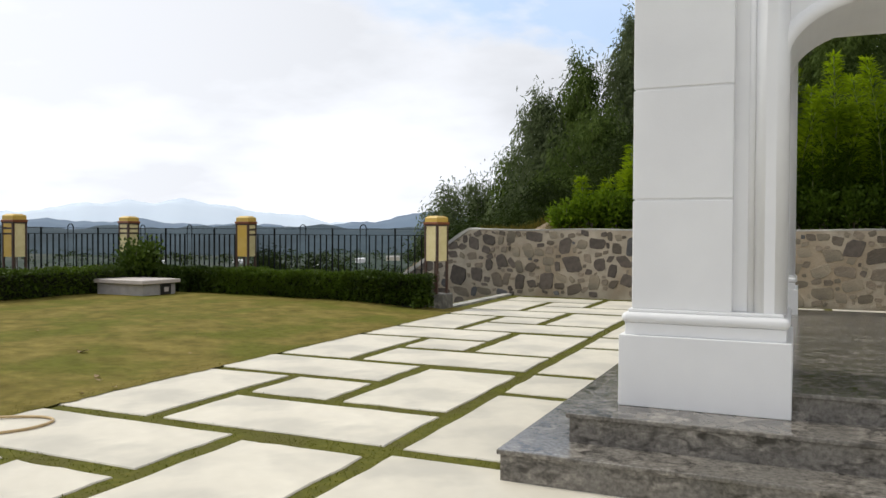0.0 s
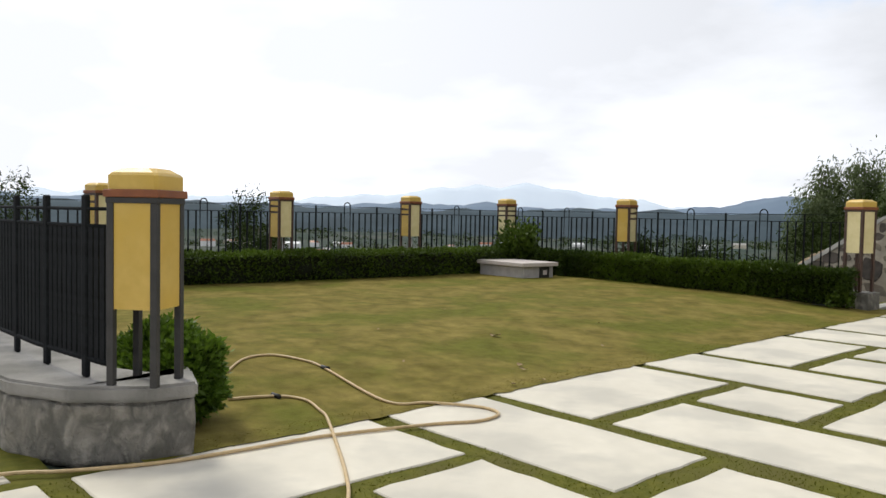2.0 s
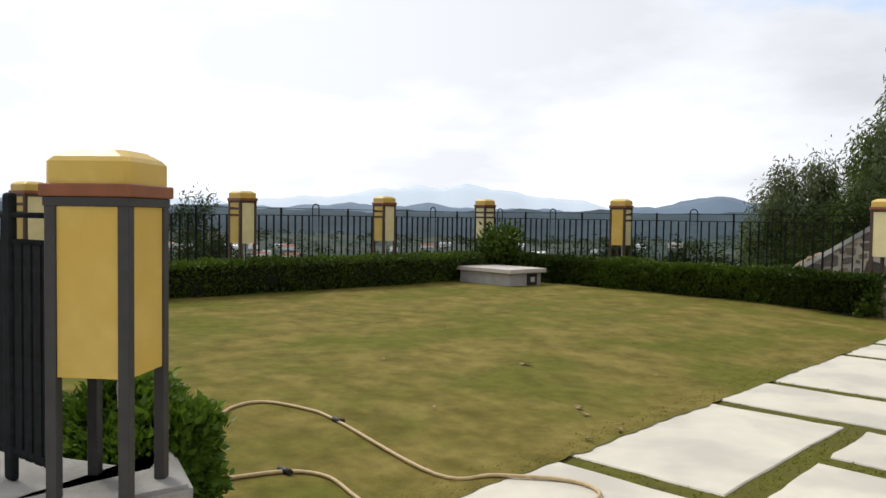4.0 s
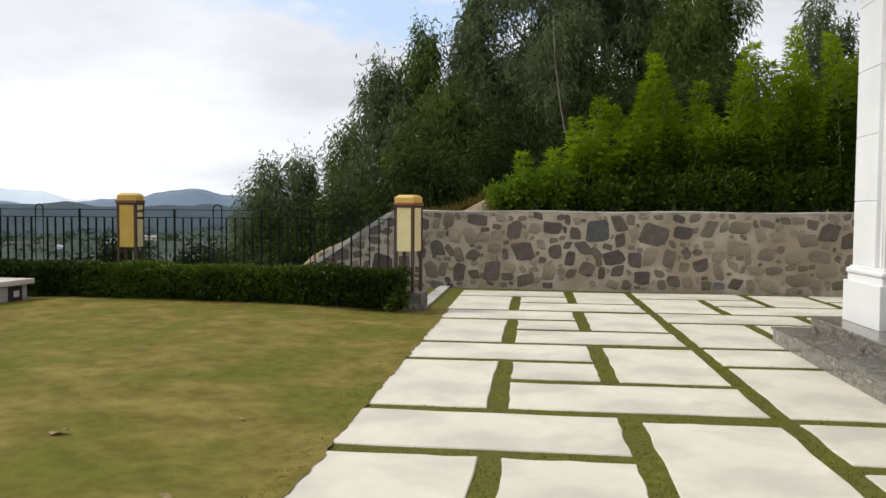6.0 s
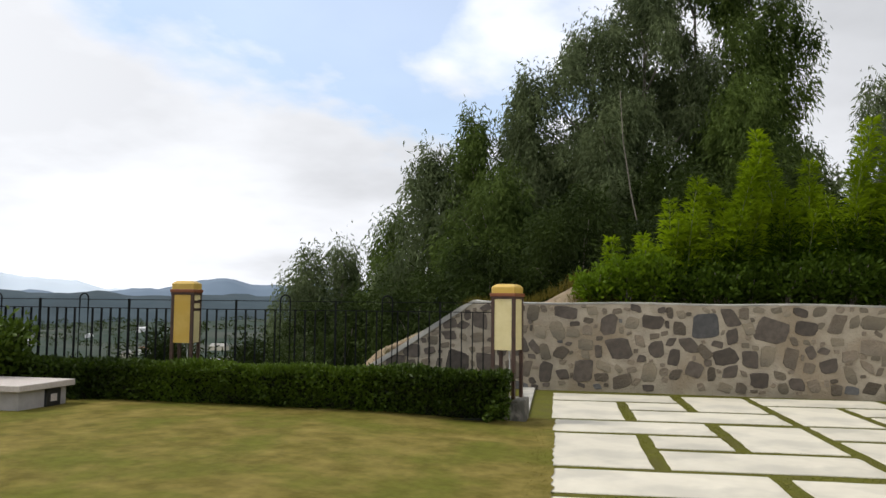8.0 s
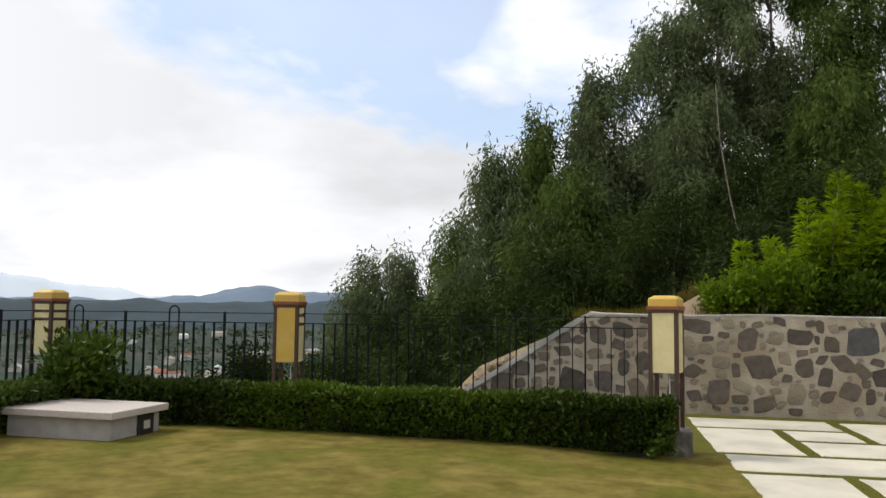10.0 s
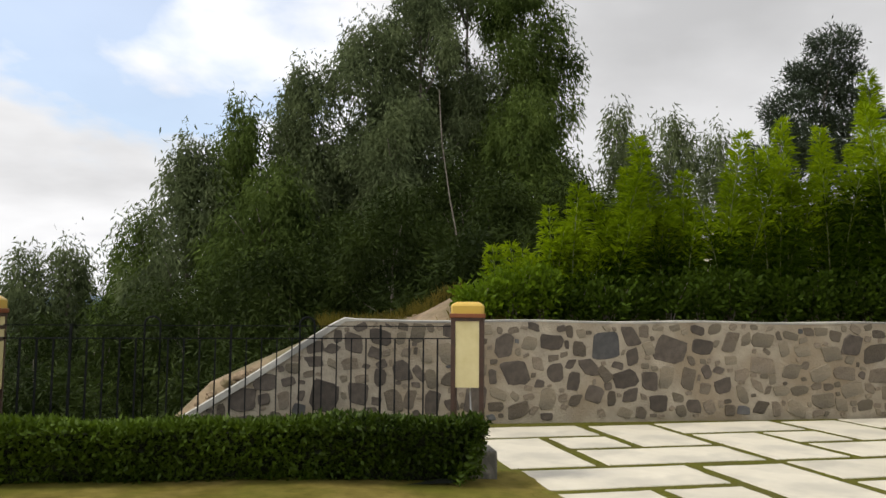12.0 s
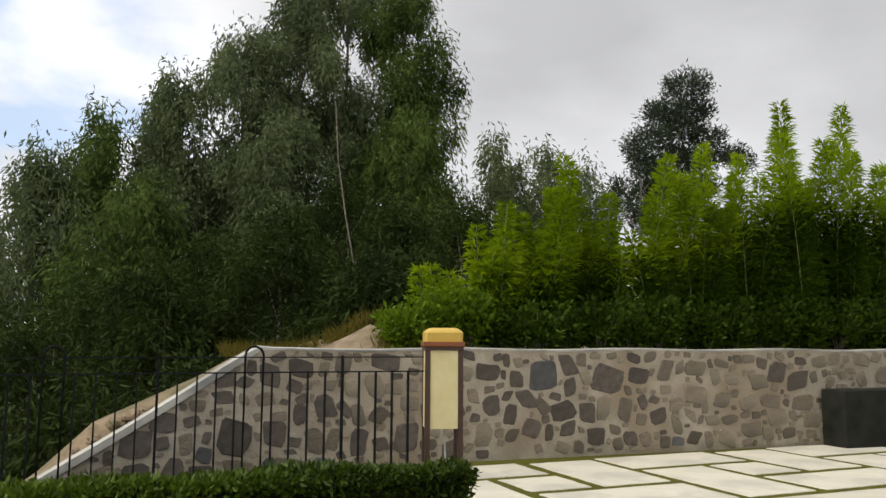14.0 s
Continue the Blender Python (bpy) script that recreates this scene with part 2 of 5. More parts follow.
M_BUSH = leaf_mat("slope_scrub", (0.009, 0.018, 0.003), (0.052, 0.078, 0.014), 0.7, 0.25, 0.12)
M_BARK = mat("grey_bark", (0.13, 0.11, 0.09), (0.27, 0.24, 0.20), 9, 0.9, 0.5, 50)
M_CULM = mat("bamboo_culm", (0.10, 0.14, 0.03), (0.20, 0.22, 0.06), 6, 0.5, 0.1, 40)
M_BOX = mat("grey_render", (0.36, 0.34, 0.33), (0.46, 0.44, 0.43), 6, 0.85, 0.2, 60)
M_LID = mat("pale_terrazzo", (0.52, 0.46, 0.43), (0.62, 0.56, 0.53), 30, 0.6, 0.05, 120)
M_BLACK = mat("black_plastic", (0.012, 0.012, 0.012), (0.025, 0.025, 0.025), 15, 0.5, 0.03)
M_HOSE = mat("tan_hose", (0.46, 0.33, 0.165), (0.58, 0.43, 0.23), 30, 0.5, 0.05)
M_EARTH = mat("dry_earth", (0.19, 0.135, 0.085), (0.36, 0.265, 0.175), 6.0, 0.95, 0.9, 25, c3=(0.12, 0.105, 0.045), big=0.6)
# Distance haze put into these colours: valley slightly bluish, hills paler and bluer.
M_SLOPE = mat("valley_ground", (0.024, 0.042, 0.032), (0.044, 0.062, 0.046), 0.03, 0.95, 0.1, 0.4, c3=(0.072, 0.080, 0.064), big=0.007, spec=0.1)
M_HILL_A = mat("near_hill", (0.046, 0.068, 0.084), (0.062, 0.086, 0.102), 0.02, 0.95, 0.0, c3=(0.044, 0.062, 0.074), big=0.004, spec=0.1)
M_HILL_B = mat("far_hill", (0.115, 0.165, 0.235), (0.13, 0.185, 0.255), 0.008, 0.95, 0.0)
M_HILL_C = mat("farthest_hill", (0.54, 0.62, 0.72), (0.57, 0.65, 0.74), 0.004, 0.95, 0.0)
M_CREAMWALL = mat("cream_house_wall", (0.58, 0.53, 0.42), (0.66, 0.61, 0.50), 1.5, 0.8, 0.1)
M_ROOF = mat("grey_metal_roof", (0.30, 0.29, 0.27), (0.38, 0.37, 0.35), 4, 0.8, 0.2)
M_DARKTANK = mat("dark_wet_granite", (0.010, 0.012, 0.009), (0.026, 0.028, 0.022), 4, 0.65, 0.1, 60, spec=0.15)
M_CABLE = mat("white_cable", (0.6, 0.6, 0.6), (0.68, 0.68, 0.68), 20, 0.5, 0.0)
M_DRYLEAF = mat("dry_leaf", (0.20, 0.13, 0.06), (0.34, 0.25, 0.13), 40, 0.8, 0.1)


# ---- mesh helpers ----
def mesh_of(name, bm, material):
    me = bpy.data.meshes.new(name)
    bm.to_mesh(me)
    bm.free()
    me.materials.append(material)
    return me


def part(name, bm, material, parent=None, label=""):
    ob = new(name, mesh_of(name, bm, material) if isinstance(bm, bmesh.types.BMesh) else bm)
    if parent is not None:
        ob.parent = parent
    if label:
        ob["label"] = label
    return ob


def empty(name, x=0.0, y=0.0, z=0.0, rz=0.0):
    ob = new(name)
    ob.matrix_basis = pose(x, y, z, 0, 0, rz)
    return ob


def add_box(bm, x0, x1, y0, y1, z0, z1, bevel=0.0, segments=1):
    r = bmesh.ops.create_cube(bm, size=1.0)
    bmesh.ops.scale(bm, vec=(x1 - x0, y1 - y0, z1 - z0), verts=r["verts"])
    bmesh.ops.translate(bm, vec=((x0 + x1) / 2, (y0 + y1) / 2, (z0 + z1) / 2), verts=r["verts"])
    if bevel:
        es = list({e for v in r["verts"] for e in v.link_edges})
        bmesh.ops.bevel(bm, geom=es, offset=bevel, segments=segments, affect="EDGES", profile=0.5)
    return bm


def box(x0, x1, y0, y1, z0, z1, bevel=0.0, segments=1):
    return add_box(bmesh.new(), x0, x1, y0, y1, z0, z1, bevel, segments)


def raw_mesh(name, verts, faces, material, smooth=False):
    """A mesh from arrays; faces: rows of equal length."""
    verts, faces = np.asarray(verts, np.float32), np.asarray(faces, np.int32)
    me = bpy.data.meshes.new(name)
    k = faces.shape[1]
    me.vertices.add(len(verts))
    me.vertices.foreach_set("co", verts.ravel())
    me.loops.add(faces.size)
    me.loops.foreach_set("vertex_index", faces.ravel())
    me.polygons.add(len(faces))
    me.polygons.foreach_set("loop_start", np.arange(0, faces.size, k, dtype=np.int32))
    me.polygons.foreach_set("loop_total", np.full(len(faces), k, np.int32))
    if smooth:
        me.polygons.foreach_set("use_smooth", np.ones(len(faces), bool))
    me.update(calc_edges=True)
    me.materials.append(material)
    return me


def unit(v):
    return v / np.maximum(np.linalg.norm(v, axis=-1, keepdims=True), 1e-9)


def leaves(name, at, way, length, width, material, rng):
    """Many pointed leaves, each a bent blade of two faces, from base points and directions."""
    at, way = np.asarray(at, float), unit(np.asarray(way, float))
    k = len(at)
    length, width = np.broadcast_to(length, k)[:, None], np.broadcast_to(width, k)[:, None]
    side = unit(np.cross(way, rng.normal(size=(k, 3))))
    up = np.cross(side, way)
    mid = at + way * length * 0.45
    v = np.stack([at, mid + side * width / 2 + up * width * 0.15, at + way * length - up * length * 0.06, mid - side * width / 2 + up * width * 0.15], 1)
    base = np.arange(k)[:, None] * 4
    f = np.concatenate([base + [0, 1, 2], base + [0, 2, 3]], 0)
    return raw_mesh(name, v.reshape(-1, 3), f, material)


def tube(bm, pts, radii, sides=8, cap=True):
    """A round bar along points, with a radius at each."""
    pts = [Vector(p) for p in pts]
    rings = []
    for i, p in enumerate(pts):
        d = (pts[min(i + 1, len(pts) - 1)] - pts[max(i - 1, 0)]).normalized()
        q = d.to_track_quat("Z", "Y")
        r = radii if isinstance(radii, (int, float)) else radii[i]
        rings.append([bm.verts.new(p + q @ Vector((r * math.cos(a), r * math.sin(a), 0))) for a in (2 * math.pi * j / sides for j in range(sides))])
    for a, b in zip(rings, rings[1:]):
        for j in range(sides):
            bm.faces.new((a[j], a[(j + 1) % sides], b[(j + 1) % sides], b[j])).smooth = True
    if cap:
        bm.faces.new(rings[0][::-1])
        bm.faces.new(rings[-1])
    return bm


def smoothstep(a, b, x):
    t = np.clip((np.asarray(x, float) - a) / (b - a), 0, 1)
    return t * t * (3 - 2 * t)


def ripple(x, y, s=1.0):
    """A cheap smooth unevenness, -1 to 1."""
    x, y = np.asarray(x, float) * s, np.asarray(y, float) * s
    return (np.sin(x * 1.3 + 0.7 * np.sin(y * 0.9)) + np.sin(y * 1.7 + 1.1 * np.sin(x * 0.6)) + np.sin((x + y) * 2.9 + 2) * 0.5) / 2.5


# ---- plan ----
PAVE_O, PAVE_U, PAVE_V = np.array((-6.07, 9.08)), np.array((3.35, 0.21)), np.array((-0.245, 3.28))
PAVE_TURN = 3.9
WALL_Y = 17.12


def edge_x(y):
    """The lawn's border with the paving."""
    return -6.07 - 0.0747 * (np.asarray(y, float) - 9.08)


def lawn_z(x, y):
    return 0.006 + 0.108 * smoothstep(0.0, 3.0, edge_x(y) - x) + 0.012 * ripple(x, y, 1.1) * smoothstep(0, 0.5, edge_x(y) - x)


# ---- ground to the horizon ----
def build_ground():
    radii = np.concatenate([np.linspace(0, 40, 60)[1:], 40 * 1.075 ** np.arange(1, 66)])
    ang = np.linspace(0, 2 * np.pi, 181)[:-1]
    r, a = np.meshgrid(radii, ang, indexing="ij")
    x, y = -4 + r * np.cos(a), 6 + r * np.sin(a)
    dx, dy = np.maximum(-16.2 - x, 0), np.maximum(y - 13.6, 0)
    out_left = dx
    out_back = np.where(x < -6.9, np.minimum(dy, np.maximum(-6.9 - x, 0) * 1.6), 0)
    d = np.maximum(np.hypot(out_left, 0), np.maximum(out_back, 0))
    away = np.hypot(np.maximum(np.abs(x + 4) - 14, 0), np.maximum(np.abs(y - 4) - 16, 0))
    far = smoothstep(60, 420, away)
    fall = np.minimum(0.42 * d, 9 + 0.16 * np.maximum(d - 20, 0))
    z = -0.05 - np.minimum(fall, 55)
    z = z * (1 - far) + far * (-58 + 9 * ripple(x, y, 0.004) + 4 * ripple(x, y, 0.013))
    z = np.where(d < 0.3, np.maximum(z, -0.05), z)
    z = z + smoothstep(5, 40, d) * 0.6 * ripple(x, y, 0.25)
    n, m = r.shape
    verts = np.concatenate([[(-4, 6, -0.05)], np.stack([x, y, z], -1).reshape(-1, 3)])
    i, j = np.meshgrid(np.arange(n - 1), np.arange(m), indexing="ij")
    q = np.stack([1 + i * m + j, 1 + (i + 1) * m + j, 1 + (i + 1) * m + (j + 1) % m, 1 + i * m + (j + 1) % m], -1).reshape(-1, 4)
    fan = np.array([(0, 1 + k, 1 + (k + 1) % m, 1 + (k + 1) % m) for k in range(m)])
    tris = np.concatenate([q[:, [0, 1, 2]], q[:, [0, 2, 3]], fan[:, :3]])
    ob = new("ground", raw_mesh("ground", verts, tris, M_SLOPE, True))
    tagged(ob, "green hillside falling away to a hazy farmed valley", "ground", kind="structure")


build_ground()


def ridge(name, dist, a0, a1, base, level, bumps, rough, material, label, seed):
    """A distant range of hills as a solid ridge. bumps: (angle, half width in degrees, height)."""
    rng = np.random.default_rng(seed)
    k = 260
    deg = np.linspace(a0, a1, k)
    a, t = np.radians(deg), np.linspace(0, 1, k)
    ph = rng.uniform(0, 6.28, 6)
    h = level + sum(z * np.exp(-(((deg - c) / w) ** 2)) for c, w, z in bumps)
    h = h + rough * (np.sin(deg * 0.9 + ph[0]) + 0.6 * np.sin(deg * 2.1 + ph[1]) + 0.35 * np.sin(deg * 5.3 + ph[2]) + 0.2 * np.sin(deg * 11 + ph[3]))
    h = h * smoothstep(0, 0.05, t) * smoothstep(0, 0.05, 1 - t)
    rows = []
    for f, g in ((0.0, 0.0), (0.08, 0.45), (0.16, 0.85), (0.22, 1.0), (0.34, 0.0)):
        rr = dist * (1 + f)
        rows.append(np.stack([-4 - np.sin(a) * rr, np.cos(a) * rr, base + h * g * (1 + 0.03 * np.sin(t * 200 + f * 40))], -1))
    v = np.concatenate(rows)
    i, j = np.meshgrid(np.arange(len(rows) - 1), np.arange(k - 1), indexing="ij")
    f = np.stack([i * k + j, i * k + j + 1, (i + 1) * k + j + 1, (i + 1) * k + j], -1).reshape(-1, 4)
    tagged(new(name, raw_mesh(name, v, f, material, True)), label, "hills", kind="structure")


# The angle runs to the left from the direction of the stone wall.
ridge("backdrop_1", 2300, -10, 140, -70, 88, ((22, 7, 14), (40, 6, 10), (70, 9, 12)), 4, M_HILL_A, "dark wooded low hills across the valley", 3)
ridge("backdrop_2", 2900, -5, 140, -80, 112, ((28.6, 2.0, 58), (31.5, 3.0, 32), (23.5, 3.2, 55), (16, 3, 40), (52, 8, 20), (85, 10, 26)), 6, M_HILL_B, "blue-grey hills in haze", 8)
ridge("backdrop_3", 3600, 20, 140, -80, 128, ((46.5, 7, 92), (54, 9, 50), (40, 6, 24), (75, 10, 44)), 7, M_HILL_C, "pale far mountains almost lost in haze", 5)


# ---- lawn ----
def build_lawn():
    xs, ys = np.linspace(-16.0, -5.0, 150), np.linspace(0.75, 13.3, 170)
    x, y = np.meshgrid(xs, ys, indexing="ij")
    e = edge_x(y) + 0.035 + 0.022 * ripple(y * 3, y * 5, 1.0) + 0.018 * ripple(y * 17, y * 11, 1.0)
    x = np.minimum(x, e)
    z = lawn_z(x, y)
    n, m = x.shape
    i, j = np.meshgrid(np.arange(n - 1), np.arange(m - 1), indexing="ij")
    f = np.stack([i * m + j, (i + 1) * m + j, (i + 1) * m + j + 1, i * m + j + 1], -1).reshape(-1, 4)
    keep = np.abs(x.ravel()[f[:, 0]] - x.ravel()[f[:, 1]]) > 1e-5
    lawn = new("lawn", raw_mesh("lawn", np.stack([x, y, z], -1).reshape(-1, 3), f[keep], M_LAWN, True))
    tagged(lawn, "short mown lawn with dry yellow and green patches", "lawn", kind="structure")
    rng = np.random.default_rng(11)
    k = 200000
    gx, gy = rng.uniform(-15.2, -5.2, k), rng.uniform(0.9, 12.6, k)
    near = rng.uniform(size=k) < np.clip(1.25 - np.hypot(gx + 6.5, gy - 4) / 11, 0.25, 1)
    ok = (gx < edge_x(gy) + 0.03) & near & (gx > edge_x(gy) - 0.22)
    gx, gy = gx[ok], gy[ok]
    at = np.stack([gx, gy, lawn_z(gx, gy) - 0.004], -1)
    way = np.stack([rng.normal(0, 2.4, len(gx)), rng.normal(0, 2.4, len(gx)), np.ones(len(gx))], -1)
    grass = new("grass", leaves("grass", at, way, rng.uniform(0.010, 0.024, len(gx)), rng.uniform(0.004, 0.009, len(gx)), M_GRASS, rng))
    tagged(grass, "short dry grass blades along the lawn's edge", "grass", kind="stuff")


build_lawn()

# ---- stone garden wall ----
WALL_X0, WALL_X1, WALL_TOP, WALL_T = -11.6, 13.0, 1.6, 0.4


def wall_top(x):
    """The wall runs level, then slopes down to its outer end."""
    t = np.clip((-8.2 - np.asarray(x, float)) / 2.55, 0, 2)
    return WALL_TOP - 1.6 * t + 0.012 * np.sin(np.asarray(x) * 2.1)


def stone_mesh(name, w, h, rng, material, depth=0.02):
    """A fieldstone face: an angular, slightly domed block standing proud of the mortar."""
    pts = []
    turn, lean = rng.normal(0, 0.20), rng.normal(0, 0.20)
    corners = [np.array((sx * w / 2, sz * h / 2)) * rng.uniform(0.76, 1.16, 2) for sx, sz in ((-1, -1), (1, -1), (1, 1), (-1, 1))]
    for i, c in enumerate(corners):
        a, b = corners[i - 1], corners[(i + 1) % 4]
        cut = rng.uniform(0.05, 0.30, 2)
        pts += [c + (a - c) * cut[0], c * 0.985 + (a + b - 2 * c) * 0.05, c + (b - c) * cut[1]] if cut.sum() < 0.4 else [c + (a - c) * cut[0], c + (b - c) * cut[1]]
        if rng.uniform() < 0.45:
            pts.append((c + b) * 0.5 * rng.uniform(0.90, 1.14))
    k = len(pts)
    pts = [(p * math.cos(turn) - q * math.sin(turn) + lean * q, p * math.sin(turn) + q * math.cos(turn)) for p, q in pts]
    d = rng.uniform(0.5, 1.2) * depth
    v = [(p, 0.03, q) for p, q in pts]
    v += [(p * 0.975, -d * 0.7, q * 0.975) for p, q in pts]
    v += [(p * 0.93, -d - rng.uniform(-0.003, 0.005), q * 0.93) for p, q in pts]
    bm = bmesh.new()
    vs = [bm.verts.new(p) for p in v]
    for r in (0, k):
        for i in range(k):
            bm.faces.new((vs[r + i], vs[r + (i + 1) % k], vs[r + k + (i + 1) % k], vs[r + k + i]))
    bm.faces.new(vs[2 * k:])
    bmesh.ops.recalc_face_normals(bm, faces=bm.faces)
    return mesh_of(name, bm, material)


def build_stone_wall():
    xs = np.linspace(WALL_X0, WALL_X1, 124)
    bm = bmesh.new()
    top = wall_top(xs)
    prof = []
    for x, z in zip(xs, top):
        dy = 0.002 * math.sin(x * 1.7)
        prof.append([bm.verts.new(p) for p in ((x, WALL_Y + dy, -2.2), (x, WALL_Y + dy, z), (x, WALL_Y + WALL_T, z), (x, WALL_Y + WALL_T, -2.2))])
    for a, b in zip(prof, prof[1:]):
        for i in range(4):
            bm.faces.new((a[i], b[i], b[(i + 1) % 4], a[(i + 1) % 4]))
    bm.faces.new(prof[0])
    bm.faces.new(prof[-1][::-1])
    bmesh.ops.recalc_face_normals(bm, faces=bm.faces)
    wall = part("wall_stone", bm, M_MORTAR)
    tagged(wall, "fieldstone garden wall with wide pale mortar joints", "wall", kind="structure")
    bm = bmesh.new()
    prof = []
    for x, z in zip(xs, top):
        w = 0.012 + 0.006 * math.sin(x * 7.3)
        s = float(smoothstep(-8.0, -8.5, x))
        prof.append([bm.verts.new(p) for p in ((x, WALL_Y - w - 0.03 * s, z - 0.008 - 0.03 * s), (x, WALL_Y - w - 0.03 * s, z + 0.018 + 0.05 * s), (x, WALL_Y + WALL_T + 0.02, z + 0.03 + 0.05 * s), (x, WALL_Y + WALL_T + 0.02, z - 0.02))])
    for a, b in zip(prof, prof[1:]):
        for i in range(4):
            bm.faces.new((a[i], b[i], b[(i + 1) % 4], a[(i + 1) % 4]))
    bm.faces.new(prof[0])
    bm.faces.new(prof[-1][::-1])
    bmesh.ops.recalc_face_normals(bm, faces=bm.faces)
    part("coping", bm, M_COPING, wall, "thin cement coping")
    return wall


stone_wall = build_stone_wall()


# ---- bank of earth behind the wall ----
def build_bank():
    xs, ys = np.linspace(-13, 60, 110), np.concatenate([np.linspace(WALL_Y + 0.36, 26, 36), np.linspace(27, 80, 30)])
    x, y = np.meshgrid(xs, ys, indexing="ij")
    side = smoothstep(-11.6, -7.6, x + 0.9 * np.maximum(0, 18.6 - y) - 0.35 * np.maximum(0, y - 20))
    z = -3.0 * (1 - side) + side * (1.42 + 0.05 * (y - 17.5)) + 0.10 * ripple(x, y, 0.9) * side
    z = np.where((x < -7.4) & (y < 19.4), np.maximum(z, np.minimum(wall_top(x) + 0.02 + 0.30 * np.exp(-((x + 10.1) / 0.75) ** 2) + 0.06 * ripple(x, y, 3.1), 1.6) - 0.5 * np.maximum(0, y - 18.3)), z)
    z += 0.62 * np.exp(-(((x + 6.2) / 0.75) ** 2 + ((y - 18.7) / 0.7) ** 2)) + 0.05 * ripple(x, y, 2.7) * side
    z = np.where(y < WALL_Y + 0.5, np.minimum(z, wall_top(x) + 0.015), z)
    n, m = x.shape
    i, j = np.meshgrid(np.arange(n - 1), np.arange(m - 1), indexing="ij")
    f = np.stack([i * m + j, (i + 1) * m + j, (i + 1) * m + j + 1, i * m + j + 1], -1).reshape(-1, 4)
    tagged(new("ground_bank", raw_mesh("ground_bank", np.stack([x, y, z], -1).reshape(-1, 3), f, M_EARTH, True)), "bare earth bank with dry grass behind the wall", "earth bank", kind="structure")


build_bank()


# ---- pavilion on marble steps ----
def round_post(x0, x1, y0, y1, z0, z1, r):
    """An upright bar whose vertical edges are rounded."""
    bm = box(x0, x1, y0, y1, z0, z1)
    bmesh.ops.bevel(bm, geom=[e for e in bm.edges if abs(e.verts[0].co.z - e.verts[1].co.z) > 0.1], offset=r, segments=6, affect="EDGES", profile=0.5)
    for f in bm.faces:
        f.smooth = abs(f.normal.z) < 0.5 and f.calc_area() < 0.5 * r * (z1 - z0)
    return bm


def pillar_parts(base, x, y, flip_x, flip_y, top=4.0):
    """A corner pillar: plinth, moulded base, rusticated block and two reeded jambs beside it."""
    def turned(x0, x1, y0, y1):
        x0, x1 = (x0, x1) if not flip_x else (1.04 - x1, 1.04 - x0)
        y0, y1 = (y0, y1) if not flip_y else (1.0 - y1, 1.0 - y0)
        return x + x0, x + x1, y + y0, y + y1

    def bx(x0, x1, y0, y1, z0, z1, bev=0.012, seg=2):
        return box(*turned(x0, x1, y0, y1), z0, z1, bev, seg)
    part("plinth", bx(0, 1.04, 0, 1.0, 0.375, 0.838, 0.006), M_WHITE, base)
    part("base_moulding", bx(0.034, 1.006, 0.034, 0.966, 0.838, 0.915, 0.004), M_WHITE, base)
    part("base_moulding", bx(0.012, 1.028, 0.012, 0.988, 0.915, 0.985, 0.033, 5), M_WHITE, base, "rounded torus moulding")
    part("base_moulding", bx(0.05, 0.99, 0.05, 0.95, 0.985, 1.006, 0.006), M_WHITE, base)
    z = 1.006
    while z < top - 0.05:
        h = min(0.705, top - z)
        part("block", bx(0.07, 0.69, 0.07, 0.675, z, z + h, 0.006), M_WHITE, base)
        part("joint", bx(0.080, 0.68, 0.080, 0.665, z + h, min(z + h + 0.012, top), 0), M_WHITE, base)
        z += 0.717
    part("jamb", bx(0.675, 0.83, 0.115, 0.92, 1.006, top, 0.006), M_WHITE, base)
    part("reed", round_post(*turned(0.775, 0.815, 0.098, 0.90), 1.006, top, 0.018), M_WHITE, base)
    part("reed", round_post(*turned(0.805, 1.005, 0.075, 0.92), 1.006, top, 0.07), M_WHITE, base)
    part("jamb", bx(0.115, 0.72, 0.655, 0.80, 1.006, top, 0.006), M_WHITE, base)
    part("reed", round_post(*turned(0.098, 0.72, 0.755, 0.795), 1.006, top, 0.018), M_WHITE, base)
    part("reed", round_post(*turned(0.075, 0.72, 0.785, 0.965), 1.006, top, 0.07), M_WHITE, base)
    for o, z0, z1 in ((0.03, 4.0, 4.05), (-0.02, 4.05, 4.13), (0.02, 4.13, 4.30), (-0.04, 4.30, 4.38), (-0.08, 4.38, 4.5)):
        part("capital", bx(o, 1.04 - o, o, 1.0 - o, z0, z1, 0.015), M_WHITE, base)


